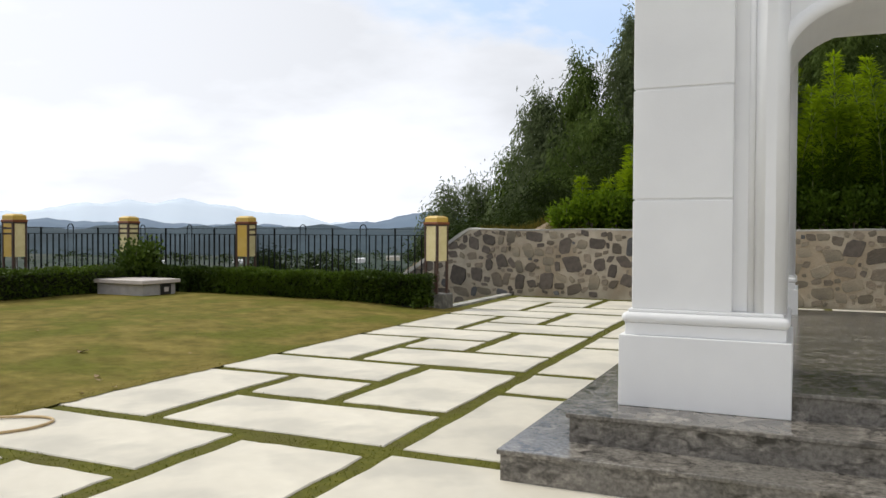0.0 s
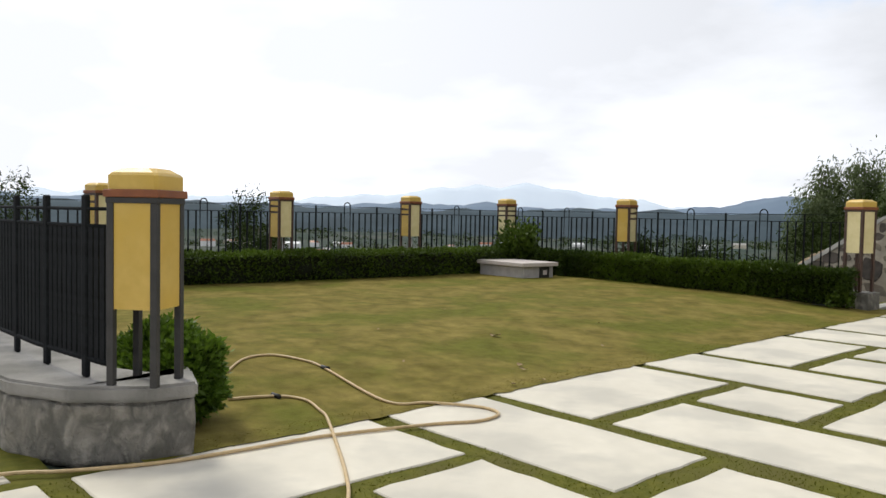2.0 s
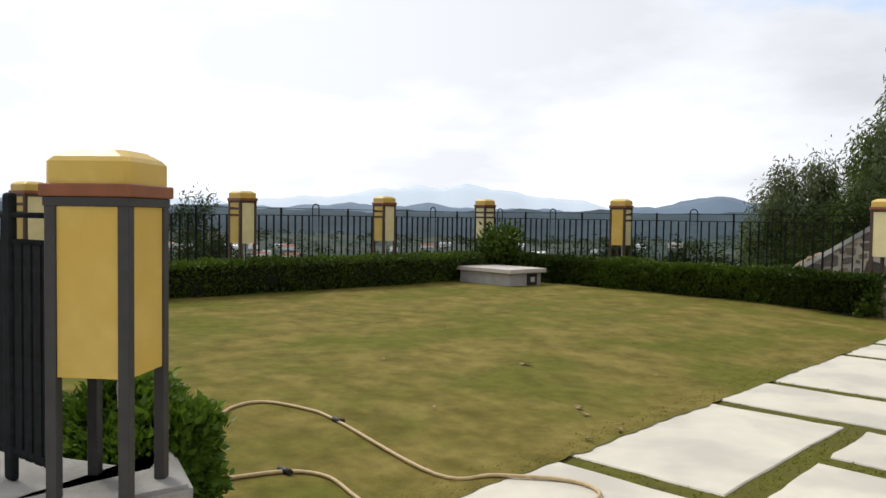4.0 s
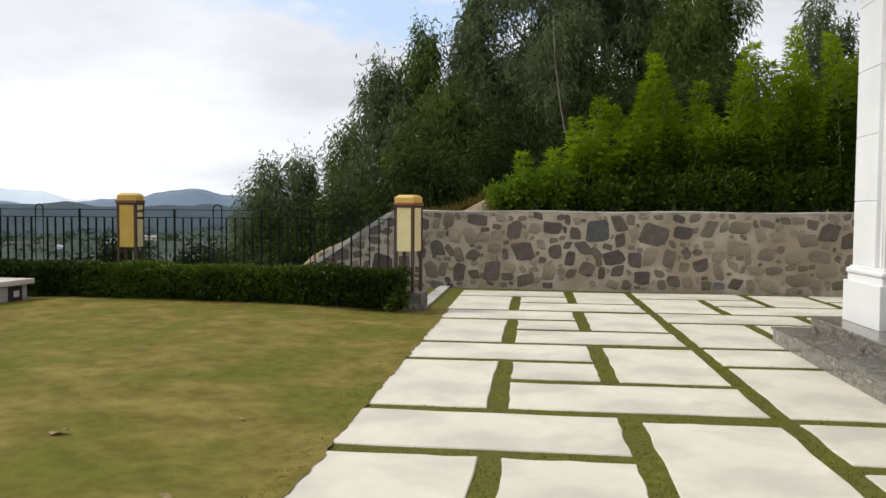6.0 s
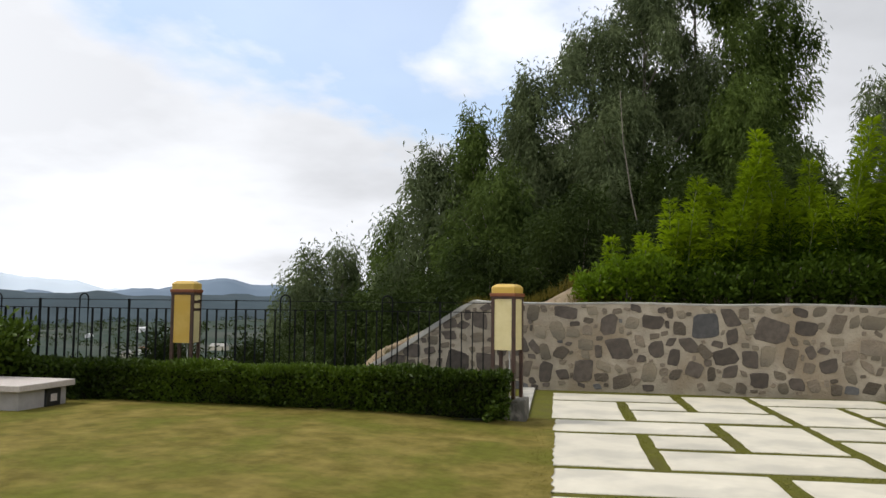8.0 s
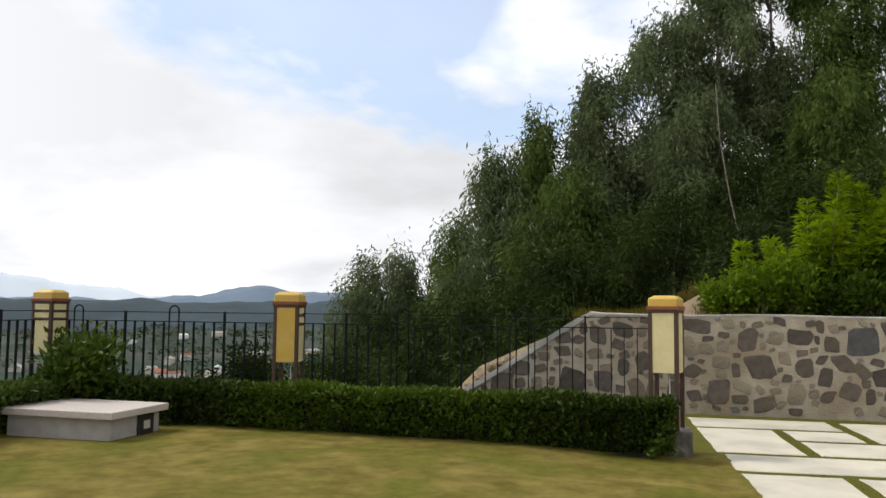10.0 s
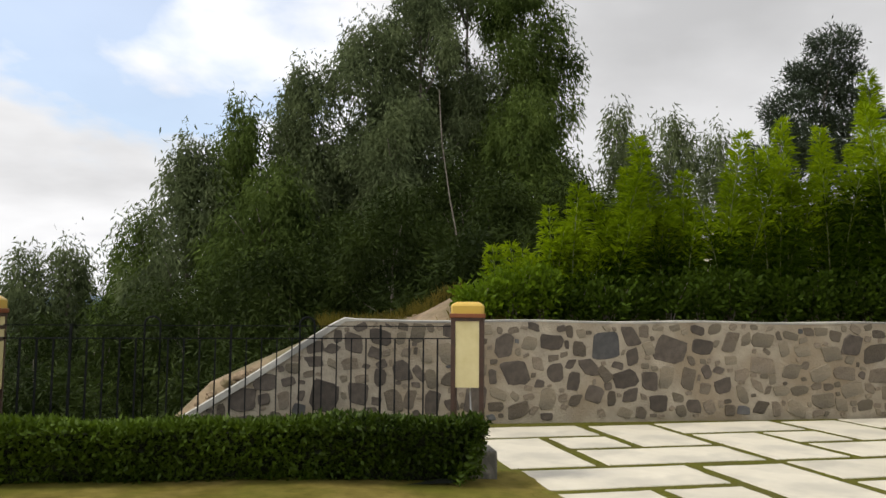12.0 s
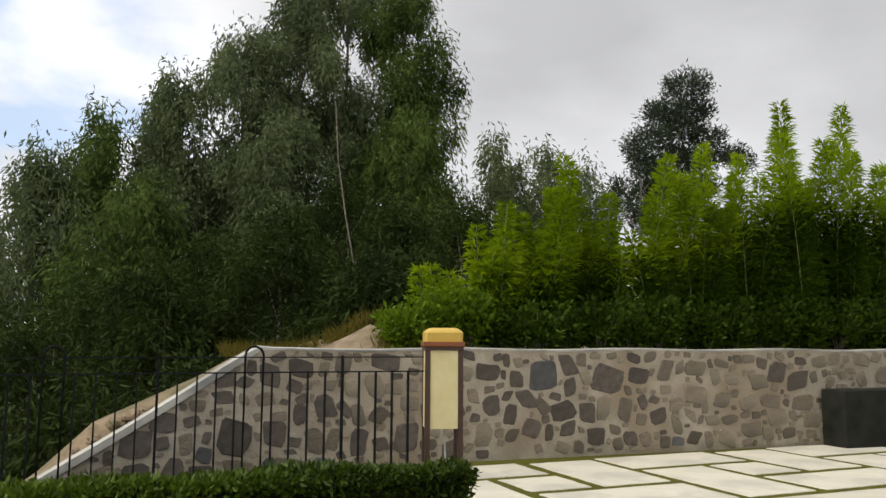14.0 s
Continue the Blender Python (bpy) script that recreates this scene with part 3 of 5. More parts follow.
def build_pavilion():
    turn = 3.3
    # steps: each a slab with a thin nosing
    steps = empty("marble_steps", -1.465, 3.51, 0, turn)
    ln = 7.5
    for k, (o, z1) in enumerate(((0.0, 0.19), (0.335, 0.375), (0.77, 0.535))):
        z0 = -0.04 if k == 0 else (0.19, 0.375)[k - 1]
        part("riser", box(o + 0.02, ln - o - 0.02, o + 0.02, ln - o - 0.02, z0, z1 - 0.03), M_MARBLE, steps)
        part("tread", box(o, ln - o, o, ln - o, z1 - 0.03, z1, 0.006, 2), M_MARBLE, steps, "grey veined marble tread")
    tagged(steps, "grey veined marble steps around the white pavilion", "steps")
    pav = empty("pavilion", -1.47, 3.57, 0, turn)
    tagged(pav, "white painted pavilion with rusticated pillars and moulded bases", "pavilion")
    pillar_parts(pav, 0.585, 0.65, False, False)
    pillar_parts(pav, 0.62, 5.86, False, True)
    pillar_parts(pav, 2.72 + 3.1, 0.66, True, False)
    pillar_parts(pav, 2.72 + 3.1, 5.85, True, True)
    # arched beam over the near side
    for y0, y1 in ((0.78, 1.58),):
        bm = bmesh.new()
        x0, x1, spring, crown, topz = 1.58, 5.85, 2.56, 2.90, 4.5
        prof = [(x0, topz), (x1, topz), (x1, spring)]
        for k in range(13):
            a = math.pi / 2 * k / 12
            prof.append((x1 - 0.55 * (1 - math.cos(a)), spring + (crown - spring) * math.sin(a)))
        for k in range(13):
            a = math.pi / 2 * (1 - k / 12)
            prof.append((x0 + 0.55 * (1 - math.cos(a)), spring + (crown - spring) * math.sin(a)))
        lo, hi = ([bm.verts.new((x, yy, z)) for x, z in prof] for yy in (y0, y1))
        bm.faces.new(lo)
        bm.faces.new(hi[::-1])
        for k in range(len(prof)):
            bm.faces.new((lo[k], hi[k], hi[(k + 1) % len(prof)], lo[(k + 1) % len(prof)]))
        bmesh.ops.recalc_face_normals(bm, faces=bm.faces)
        part("arched_beam", bm, M_WHITE, pav)
        # moulding round the arch, proud of the beam
        bm = bmesh.new()
        line = [(p, q) for p, q in prof[2:]]
        line = [(x1, 1.0)] + line + [(x0, 1.0)]
        rows = []
        for k, (p, q) in enumerate(line):
            a, b = line[max(k - 1, 0)], line[min(k + 1, len(line) - 1)]
            d = Vector((b[0] - a[0], b[1] - a[1])).normalized()
            n = Vector((d.y, -d.x))
            rows.append([bm.verts.new((p + n.x * o, yy, q + n.y * o)) for o, yy in ((0.0, y0 + 0.01), (0.0, y0 - 0.022), (0.045, y0 - 0.03), (0.085, y0 - 0.018), (0.10, y0 + 0.01))])
        for a, b in zip(rows, rows[1:]):
            for k in range(4):
                bm.faces.new((a[k], a[k + 1], b[k + 1], b[k])).smooth = True
        bmesh.ops.recalc_face_normals(bm, faces=bm.faces)
        part("archivolt", bm, M_WHITE, pav, "rounded moulding round the arch")
    part("lintel", box(1.75, 5.80, 5.95, 6.75, 4.02, 4.5, 0.01), M_WHITE, pav)
    part("lintel", box(0.75, 1.55, 1.60, 5.95, 4.02, 4.5, 0.01), M_WHITE, pav)
    part("roof_slab", box(0.52, 7.0, 0.52, 7.0, 4.5, 4.8, 0.02), M_WHITE, pav)


build_pavilion()


# ---- lantern posts ----
def lantern(x, y, z0, turn, panel0, panel1, side, split, cream, label):
    """A square lamp on four legs: acrylic panels between brown posts, band and chamfered yellow cap.
    split: the faces (0 to 3, from -y round to the left) whose panel is cut by two bars."""
    lamp = empty("lantern_post", x, y, z0, turn)
    tagged(lamp, label, "garden lamp", "lanterns along the fence")
    h, p0, p1 = side / 2, panel0 - z0, panel1 - z0
    pw = side * 0.135
    for sx in (-1, 1):
        for sy in (-1, 1):
            part("post", box(sx * h - (pw if sx > 0 else 0), sx * h + (0 if sx > 0 else pw), sy * h - (pw if sy > 0 else 0), sy * h + (0 if sy > 0 else pw), 0, p1 + 0.03, 0.003), M_DARKPOST if not cream else M_BROWN, lamp)
    for k in range(4):
        holder = Matrix.Rotation(radians(90 * k), 4, "Z")
        pieces = [(p0, p1 - 0.005)]
        if k in split:
            s = p1 - p0
            pieces = [(p0, p0 + s * 0.66), (p0 + s * 0.715, p0 + s * 0.82), (p0 + s * 0.875, p1 - 0.005)]
        for a, b in pieces:
            bm = box(-h + pw + 0.001, h - pw - 0.001, -h + 0.008, -h + 0.02, a, b)
            bmesh.ops.transform(bm, matrix=holder, verts=bm.verts)
            # cream lamps: the paler sunlit colour on the sides, with 2 on every face
            part("panel", bm, M_CREAM if (cream and k != 0) or (cream == 2) else M_YELLOW, lamp)
        for a, b in zip(pieces, pieces[1:]):
            bm = box(-h + pw, h - pw, -h + 0.004, -h + 0.026, a[1], b[0])
            bmesh.ops.transform(bm, matrix=holder, verts=bm.verts)
            part("bar", bm, M_BROWN, lamp)
    part("head_rail", box(-h - 0.004, h + 0.004, -h - 0.004, h + 0.004, p1 - 0.004, p1 + 0.03, 0.003), M_BROWN if cream else M_DARKPOST, lamp)
    part("band", box(-h - 0.014, h + 0.014, -h - 0.014, h + 0.014, p1 + 0.03, p1 + 0.075, 0.004), M_RUST, lamp, "rust-brown band under the cap")
    bm = bmesh.new()
    rings = []
    for o, c, z in ((0.0, 0.018, 0.075), (0.0, 0.018, 0.155), (0.012, 0.022, 0.172), (0.05, 0.03, 0.198), (0.06, 0.03, 0.20)):
        q = h - o
        rings.append([bm.verts.new((x, y, p1 + z)) for x, y in ((q - c, -q), (q, -q + c), (q, q - c), (q - c, q), (-q + c, q), (-q, q - c), (-q, -q + c), (-q + c, -q))])
    for a, b in zip(rings, rings[1:]):
        for k in range(8):
            bm.faces.new((a[k], a[(k + 1) % 8], b[(k + 1) % 8], b[k]))
    bm.faces.new(rings[-1])
    bm.faces.new(rings[0][::-1])
    part("cap", bm, M_YELLOW, lamp, "chamfered yellow acrylic cap")
    bm = bmesh.new()
    tube(bm, [(0.03, 0.02, 0), (0.035, 0.02, p0 * 0.5), (0.02, 0.02, p0 + 0.02)], 0.009, 6)
    part("cable", bm, M_CABLE, lamp, "white cable inside the legs")
    return lamp


LAMPS = (((-6.98, 13.07, 0.30), -13, (0.95, 1.65), 0.345, (1, 3), 2), ((-11.76, 12.87, 0.12), 9, (0.96, 1.67), 0.335, (1, 3), 2),
         ((-15.57, 12.89, 0.12), 0, (0.98, 1.69), 0.345, (0, 1, 2, 3), 2), ((-15.35, 9.73, 0.12), 4, (0.96, 1.67), 0.34, (0, 2), 2),
         ((-15.10, 6.40, 0.12), 8, (0.96, 1.67), 0.345, (0, 2), 2), ((-14.3, 2.8, 0.12), 16, (0.96, 1.67), 0.345, (0, 2), 2))
for n, ((x, y, z), turn, (p0, p1), side, split, cream) in enumerate(LAMPS):
    lantern(x, y, z, turn, p0, p1, side, () if n == 0 else split, cream if n not in (1, 3, 4, 5) else 1, "yellow and brown square lantern post behind the hedge")
lantern(-5.60, 0.81, 0.44, 42, 0.885, 1.50, 0.315, (), 0, "yellow and brown lantern post on a stone pier")


# ---- iron fence ----
def fence_run(a, b, za, zb, label):
    """One bay between two lanterns: two rails, flat bars set edge on, and taller posts and hoops in turn."""
    a, b = Vector((*a, 0)), Vector((*b, 0))
    ln = (b - a).length
    fen = empty("iron_fence", a.x, a.y, 0, math.degrees(math.atan2(b.y - a.y, b.x - a.x)))
    tagged(fen, label, "fence", "iron fence bays")
    part("top_rail", box(0, ln, -0.005, 0.005, 1.580, 1.590), M_IRON, fen)
    part("rail", box(0, ln, -0.006, 0.006, 1.451, 1.463), M_IRON, fen)
    part("bottom_rail", box(0, ln, -0.014, 0.014, 0.28, 0.30), M_IRON, fen)
    bar = mesh_of("bar", box(-0.006, 0.006, -0.019, 0.019, 0.28, 1.452), M_IRON)
    post = mesh_of("post", box(-0.010, 0.010, -0.020, 0.020, 0.0, 1.60), M_IRON)
    bm = bmesh.new()
    pts = [(-0.075, 0, 0.28)] + [(-0.075 * math.cos(t), 0, 1.60 + 0.075 * math.sin(t)) for t in (math.pi * k / 10 for k in range(11))] + [(0.075, 0, 0.28)]
    tube(bm, pts, 0.011, 6)
    hoop = mesh_of("hoop", bm, M_IRON)
    n = max(2, round(ln / 0.155))
    for k in range(1, n):
        kind = k % 10
        me, nm = (post, "post") if kind == 5 else (hoop, "hoop") if kind == 0 else (bar, "bar")
        ob = part(nm, me, None, fen)
        ob.location.x = ln * k / n


pts = [l[0][:2] for l in LAMPS]
for p, q in zip(pts, pts[1:]):
    p, q = Vector(p), Vector(q)
    d = (q - p).normalized() * 0.18
    fence_run(p + d, q - d, 0, 0, "black iron fence with flat bars and hoops behind the hedge")
fence_run((-14.3, 2.6), (-13.0, -2.5), 0, 0, "black iron fence with flat bars and hoops")


# ---- pier, coping and fence beside the near lantern ----
PIER = [(-5.40, 1.10), (-5.42, 0.74), (-5.66, 0.36), (-6.1, 0.12), (-6.8, 0.0), (-7.6, -0.06), (-8.6, -0.08), (-10.2, -0.1)]


def build_pier():
    inner = [(x - 0.10, y + 0.66) if k > 1 else (x - 0.55, y + (0.12 if k == 0 else 0.46)) for k, (x, y) in enumerate(PIER)]
    def band(out_off, z0, z1, name, material, parent, label):
        bm = bmesh.new()
        o = [Vector((x + out_off * (1 if k < 3 else 0.3), y - (out_off if k else -out_off), 0)) for k, (x, y) in enumerate(PIER)]
        i = [Vector((x - out_off * 0.5, y + out_off * 0.5, 0)) for x, y in inner]
        rows = []
        for a, b in zip(o, i):
            rows.append([bm.verts.new((a.x, a.y, z0)), bm.verts.new((a.x, a.y, z1)), bm.verts.new((b.x, b.y, z1)), bm.verts.new((b.x, b.y, z0))])
        for a, b in zip(rows, rows[1:]):
            for k in range(4):
                bm.faces.new((a[k], b[k], b[(k + 1) % 4], a[(k + 1) % 4]))
        bm.faces.new(rows[0])
        bm.faces.new(rows[-1][::-1])
        bmesh.ops.recalc_face_normals(bm, faces=bm.faces)
        bmesh.ops.bevel(bm, geom=[e for e in bm.edges if e.calc_length() < 5], offset=0.018, segments=2, affect="EDGES")
        return part(name, bm, material, parent, label)
    pier = band(-0.055, -0.05, 0.345, "stone_pier", M_PIER, None, "")
    bm = bmesh.new()
    bm.from_mesh(pier.data)
    bmesh.ops.subdivide_edges(bm, edges=[e for e in bm.edges if e.calc_length() > 0.12], cuts=9, use_grid_fill=True)
    bm.normal_update()
    for v in bm.verts:
        if v.co.z < 0.33:
            v.co += v.normal * (0.030 * noise.noise(Vector((v.co.x * 5.5, v.co.y * 5.5, v.co.z * 3.2))) + 0.012 * noise.noise(v.co * 19))
    for f in bm.faces:
        f.smooth = True
    bm.to_mesh(pier.data)
    bm.free()
    tagged(pier, "curved low stone retaining wall with cement coping", "wall")
    band(-0.035, 0.345, 0.44, "coping", M_PIER_CAP, pier, "smooth grey cement coping")
    # fence of flat bars along the coping
    line = [(-5.62, 0.62), (-6.1, 0.52), (-6.65, 0.42), (-7.39, 0.34), (-8.4, 0.30), (-9.8, 0.28)]
    fen = empty("railing", 0, 0, 0)
    tagged(fen, "dark railing of close flat bars on the stone pier", "railing")
    for z, r in ((1.46, 0.012), (1.36, 0.012), (0.56, 0.016)):
        part("rail", tube(bmesh.new(), [(x, y, z) for x, y in line], r, 6), M_IRON, fen)
    flat = mesh_of("bar", box(-0.026, 0.026, -0.006, 0.006, 0.54, 1.37), M_IRON)
    post = mesh_of("post", box(-0.034, 0.034, -0.016, 0.016, 0.44, 1.545, 0.014, 3), M_IRON)
    total = 0.0
    for a, b in zip(line, line[1:]):
        a, b = Vector(a), Vector(b)
        n = round((b - a).length / 0.074)
        for k in range(n):
            total += 1
            p = a.lerp(b, (k + 0.5) / n)
            ob = part("post" if total % 8 == 5 else "bar", post if total % 8 == 5 else flat, None, fen)
            ob.matrix_basis = Matrix.Translation((p.x, p.y, 0)) @ Matrix.Rotation(math.atan2(b.y - a.y, b.x - a.x), 4, "Z")


build_pier()

bm = bmesh.new()
add_box(bm, -7.16, -6.70, 12.86, 13.28, -0.1, 0.30, 0.02, 2)
kerb = part("kerb_block", bm, M_PIER)
tagged(kerb, "weathered cement kerb block under the lantern post", "kerb")
bm = bmesh.new()
vs = [bm.verts.new((float(edge_x(y)) + dx, y, z)) for y in (13.3, WALL_Y - 0.01) for dx, z in ((-0.56, -0.6), (-0.56, 0.03), (-0.34, 0.03), (-0.34, -0.6))]
for k in range(4):
    bm.faces.new((vs[k], vs[k + 4], vs[(k + 1) % 4 + 4], vs[(k + 1) % 4]))
bm.faces.new(vs[:4])
bm.faces.new(vs[4:])
bmesh.ops.recalc_face_normals(bm, faces=bm.faces)
tagged(part("kerb", bm, M_COPING), "pale cement kerb along the paving edge", "kerb", kind="structure")
tagged(part("stone_tank", box(1.33, 4.2, 16.55, WALL_Y - 0.06, -0.02, 0.95, 0.02, 2), M_DARKTANK), "dark wet granite tank against the wall", "tank")


# ---- service box on the lawn ----
def build_service_box():
    zb = 0.08
    b = empty("service_box", -13.85, 11.62, zb, 0)
    tagged(b, "low grey masonry box with a pale slab lid on the lawn", "utility box")
    part("body", box(-0.72, 0.72, -0.46, 0.46, -0.05, 0.28, 0.008), M_BOX, b)
    part("lid", box(-0.80, 0.80, -0.54, 0.54, 0.285, 0.37, 0.01, 2), M_LID, b, "pale pinkish slab lid")
    s = part("socket_box", box(0.72, 0.76, 0.02, 0.30, 0.02, 0.27, 0.006), M_BLACK, b, "black electrical box")
    part("label_plate", box(0.76, 0.764, 0.10, 0.22, 0.10, 0.20), M_LID, s)


build_service_box()


# ---- hoses ----
def hose(name, pts, label, fit=None):
    q = [Vector((x, y, float(lawn_z(x, y)) + 0.012 if x < float(edge_x(y)) else 0.014)) for x, y in pts]
    q = [q[0]] + q + [q[-1]]
    line = []
    for a, b, c, d in zip(q, q[1:], q[2:], q[3:]):
        for t in (k / 7 for k in range(7)):
            line.append(0.5 * (2 * b + (c - a) * t + (2 * a - 5 * b + 4 * c - d) * t * t + (3 * b - a - 3 * c + d) * t ** 3))
    ob = part(name, tube(bmesh.new(), line, 0.0115, 7), M_HOSE)
    tagged(ob, label, "hose", "garden hoses")
    if fit:
        q = pts[fit]
        f = part("coupling", tube(bmesh.new(), [(q[0] - 0.05, q[1], float(lawn_z(*q)) + 0.016), (q[0] + 0.05, q[1] + 0.01, float(lawn_z(*q)) + 0.016)], 0.019, 8), M_BLACK, ob, "black hose coupling")


hose("garden_hose", [(-5.64, -1.14), (-5.64, -0.04), (-5.49, 0.36), (-5.36, 0.84), (-5.33, 1.33), (-5.32, 1.80), (-5.22, 2.31), (-5.13, 2.67), (-5.03, 2.95), (-5.1, 3.19), (-5.33, 3.21), (-5.64, 2.96), (-5.88, 2.71), (-7.01, 2.82), (-7.35, 2.8), (-7.7, 2.63), (-7.65, 2.33), (-7.24, 1.99)], "tan garden hose looped over lawn and paving", 13)
hose("garden_hose", [(-3.73, 0.98), (-4.23, 1.38), (-4.62, 1.6), (-5.15, 1.85), (-5.71, 2.1), (-5.92, 2.16), (-6.22, 2.2), (-6.42, 2.05), (-6.52, 1.67)], "tan garden hose running off the lawn across the paving", 7)


# ---- plants ----
def hedge(name, x0, x1, y0, y1, z0, z1, count, seed, label):
    rng = np.random.default_rng(seed)
    hd = empty(name, 0, 0, 0)
    tagged(hd, label, "hedge", "clipped hedges")
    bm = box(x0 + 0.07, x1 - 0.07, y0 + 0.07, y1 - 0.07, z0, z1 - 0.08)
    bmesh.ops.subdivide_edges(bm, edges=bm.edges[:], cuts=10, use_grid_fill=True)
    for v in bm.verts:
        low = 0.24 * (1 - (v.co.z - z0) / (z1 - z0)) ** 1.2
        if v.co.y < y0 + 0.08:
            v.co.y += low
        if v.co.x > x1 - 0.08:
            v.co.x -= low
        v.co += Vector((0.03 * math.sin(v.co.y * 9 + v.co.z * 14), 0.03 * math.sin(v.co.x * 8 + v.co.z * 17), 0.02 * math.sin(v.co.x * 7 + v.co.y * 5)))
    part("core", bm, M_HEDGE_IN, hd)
    lx, ly, lz = x1 - x0, y1 - y0, z1 - z0
    areas = np.array([lx * ly, lx * lz, lx * lz, ly * lz, ly * lz])
    face = rng.choice(5, count, p=areas / areas.sum())
    u = rng.uniform(size=(count, 3))
    p = np.stack([x0 + lx * u[:, 0], y0 + ly * u[:, 1], z0 + lz * u[:, 2]], -1)
    nrm = np.zeros((count, 3))
    for k, (ax, val, sg) in enumerate(((2, z1, 1), (1, y0, -1), (1, y1, 1), (0, x0, -1), (0, x1, 1))):
        s = face == k
        p[s, ax] = val - sg * rng.uniform(-0.015, 0.11, s.sum())
        nrm[s, ax] = sg
    tuck = 0.24 * (1 - np.clip((p[:, 2] - z0) / lz, 0, 1)) ** 1.2
    p[:, 1] += tuck * (face == 1)
    p[:, 0] -= tuck * (face == 4)
    lump = 0.055 * ripple(p[:, 0] * 2 + p[:, 2] * 3, p[:, 1] * 2 + p[:, 2] * 2, 1.6)
    p += nrm * lump[:, None]
    way = nrm + rng.normal(0, 0.75, (count, 3)) + [0, 0, 0.35]
    part("foliage", leaves("foliage", p, way, rng.uniform(0.045, 0.095, count), rng.uniform(0.024, 0.045, count), M_HEDGE, rng), None, hd)


hedge("hedge", -13.3, -6.90, 12.44, 12.86, 0.06, 0.66, 30000, 2, "dense dark green clipped hedge along the fence")
hedge("hedge", -15.1, -14.45, 1.5, 12.75, 0.08, 0.68, 26000, 4, "dense dark green clipped hedge along the lawn's edge")
hedge("hedge", -14.6, -13.2, 12.46, 12.86, 0.08, 0.68, 6000, 6, "dense dark green clipped hedge at the lawn's corner")


def shrub(name, x, y, z, r, h, count, size, material, seed, label, category="shrub", lean=(0, 0), dome=False):
    """A bush of stems and many leaves in uneven clumps."""
    rng = np.random.default_rng(seed)
    sh = empty(name, x, y, z)
    tagged(sh, label, category)
    tips = []
    for k in range(11):
        bm = bmesh.new()
        a, s = rng.uniform(0, 6.28), rng.uniform(0.2, 0.9)
        tip = (r * s * math.cos(a) + lean[0], r * s * math.sin(a) + lean[1], h * rng.uniform(0.6, 0.95))
        tube(bm, [(0.02 * math.cos(a), 0.02 * math.sin(a), -0.05), (tip[0] * 0.4, tip[1] * 0.4, tip[2] * 0.5), tip], [0.014, 0.010, 0.005], 5)
        tips.append(tip)
        part("stem", bm, M_BARK, sh)
    c = np.array(tips)[rng.integers(0, len(tips), count)] * rng.uniform(0.45, 1.05, (count, 1))
    p = c + rng.normal(0, 0.16 * r + 0.03, (count, 3))
    if dome:
        d = unit(rng.normal(size=(count, 3)) + [0, 0, 0.25])
        p = [0, 0, h * 0.5] + d * np.array((r * 1.25, r * 1.25, h * 0.5)) * rng.uniform(0.55, 1.05, (count, 1)) ** 0.5
        p += 0.09 * np.stack([ripple(p[:, 1], p[:, 2], 7), ripple(p[:, 0], p[:, 2], 8), ripple(p[:, 0], p[:, 1], 6)], -1) + rng.normal(0, 0.02, (count, 3))
    p[:, 2] = np.clip(p[:, 2], 0.02, None)
    way = unit(p - [0, 0, h * 0.3]) + rng.normal(0, 0.6, (count, 3))
    part("foliage", leaves("foliage", p, way, rng.uniform(0.7, 1.3, count) * size, rng.uniform(0.45, 0.6, count) * size, material, rng), None, sh)


shrub("shrub", -6.19, 1.18, 0.0, 0.24, 0.56, 8000, 0.055, M_SHRUB, 21, "glossy bright green shrub beside the stone pier", dome=True)
shrub("shrub", -6.58, 1.14, 0.0, 0.27, 0.63, 6500, 0.055, M_SHRUB, 22, "glossy bright green shrub beside the stone pier", dome=True)
shrub("shrub", -14.55, 12.35, 0.1, 0.46, 1.16, 2200, 0.12, M_HEDGE, 23, "dark broad-leaved shrub at the lawn's corner")


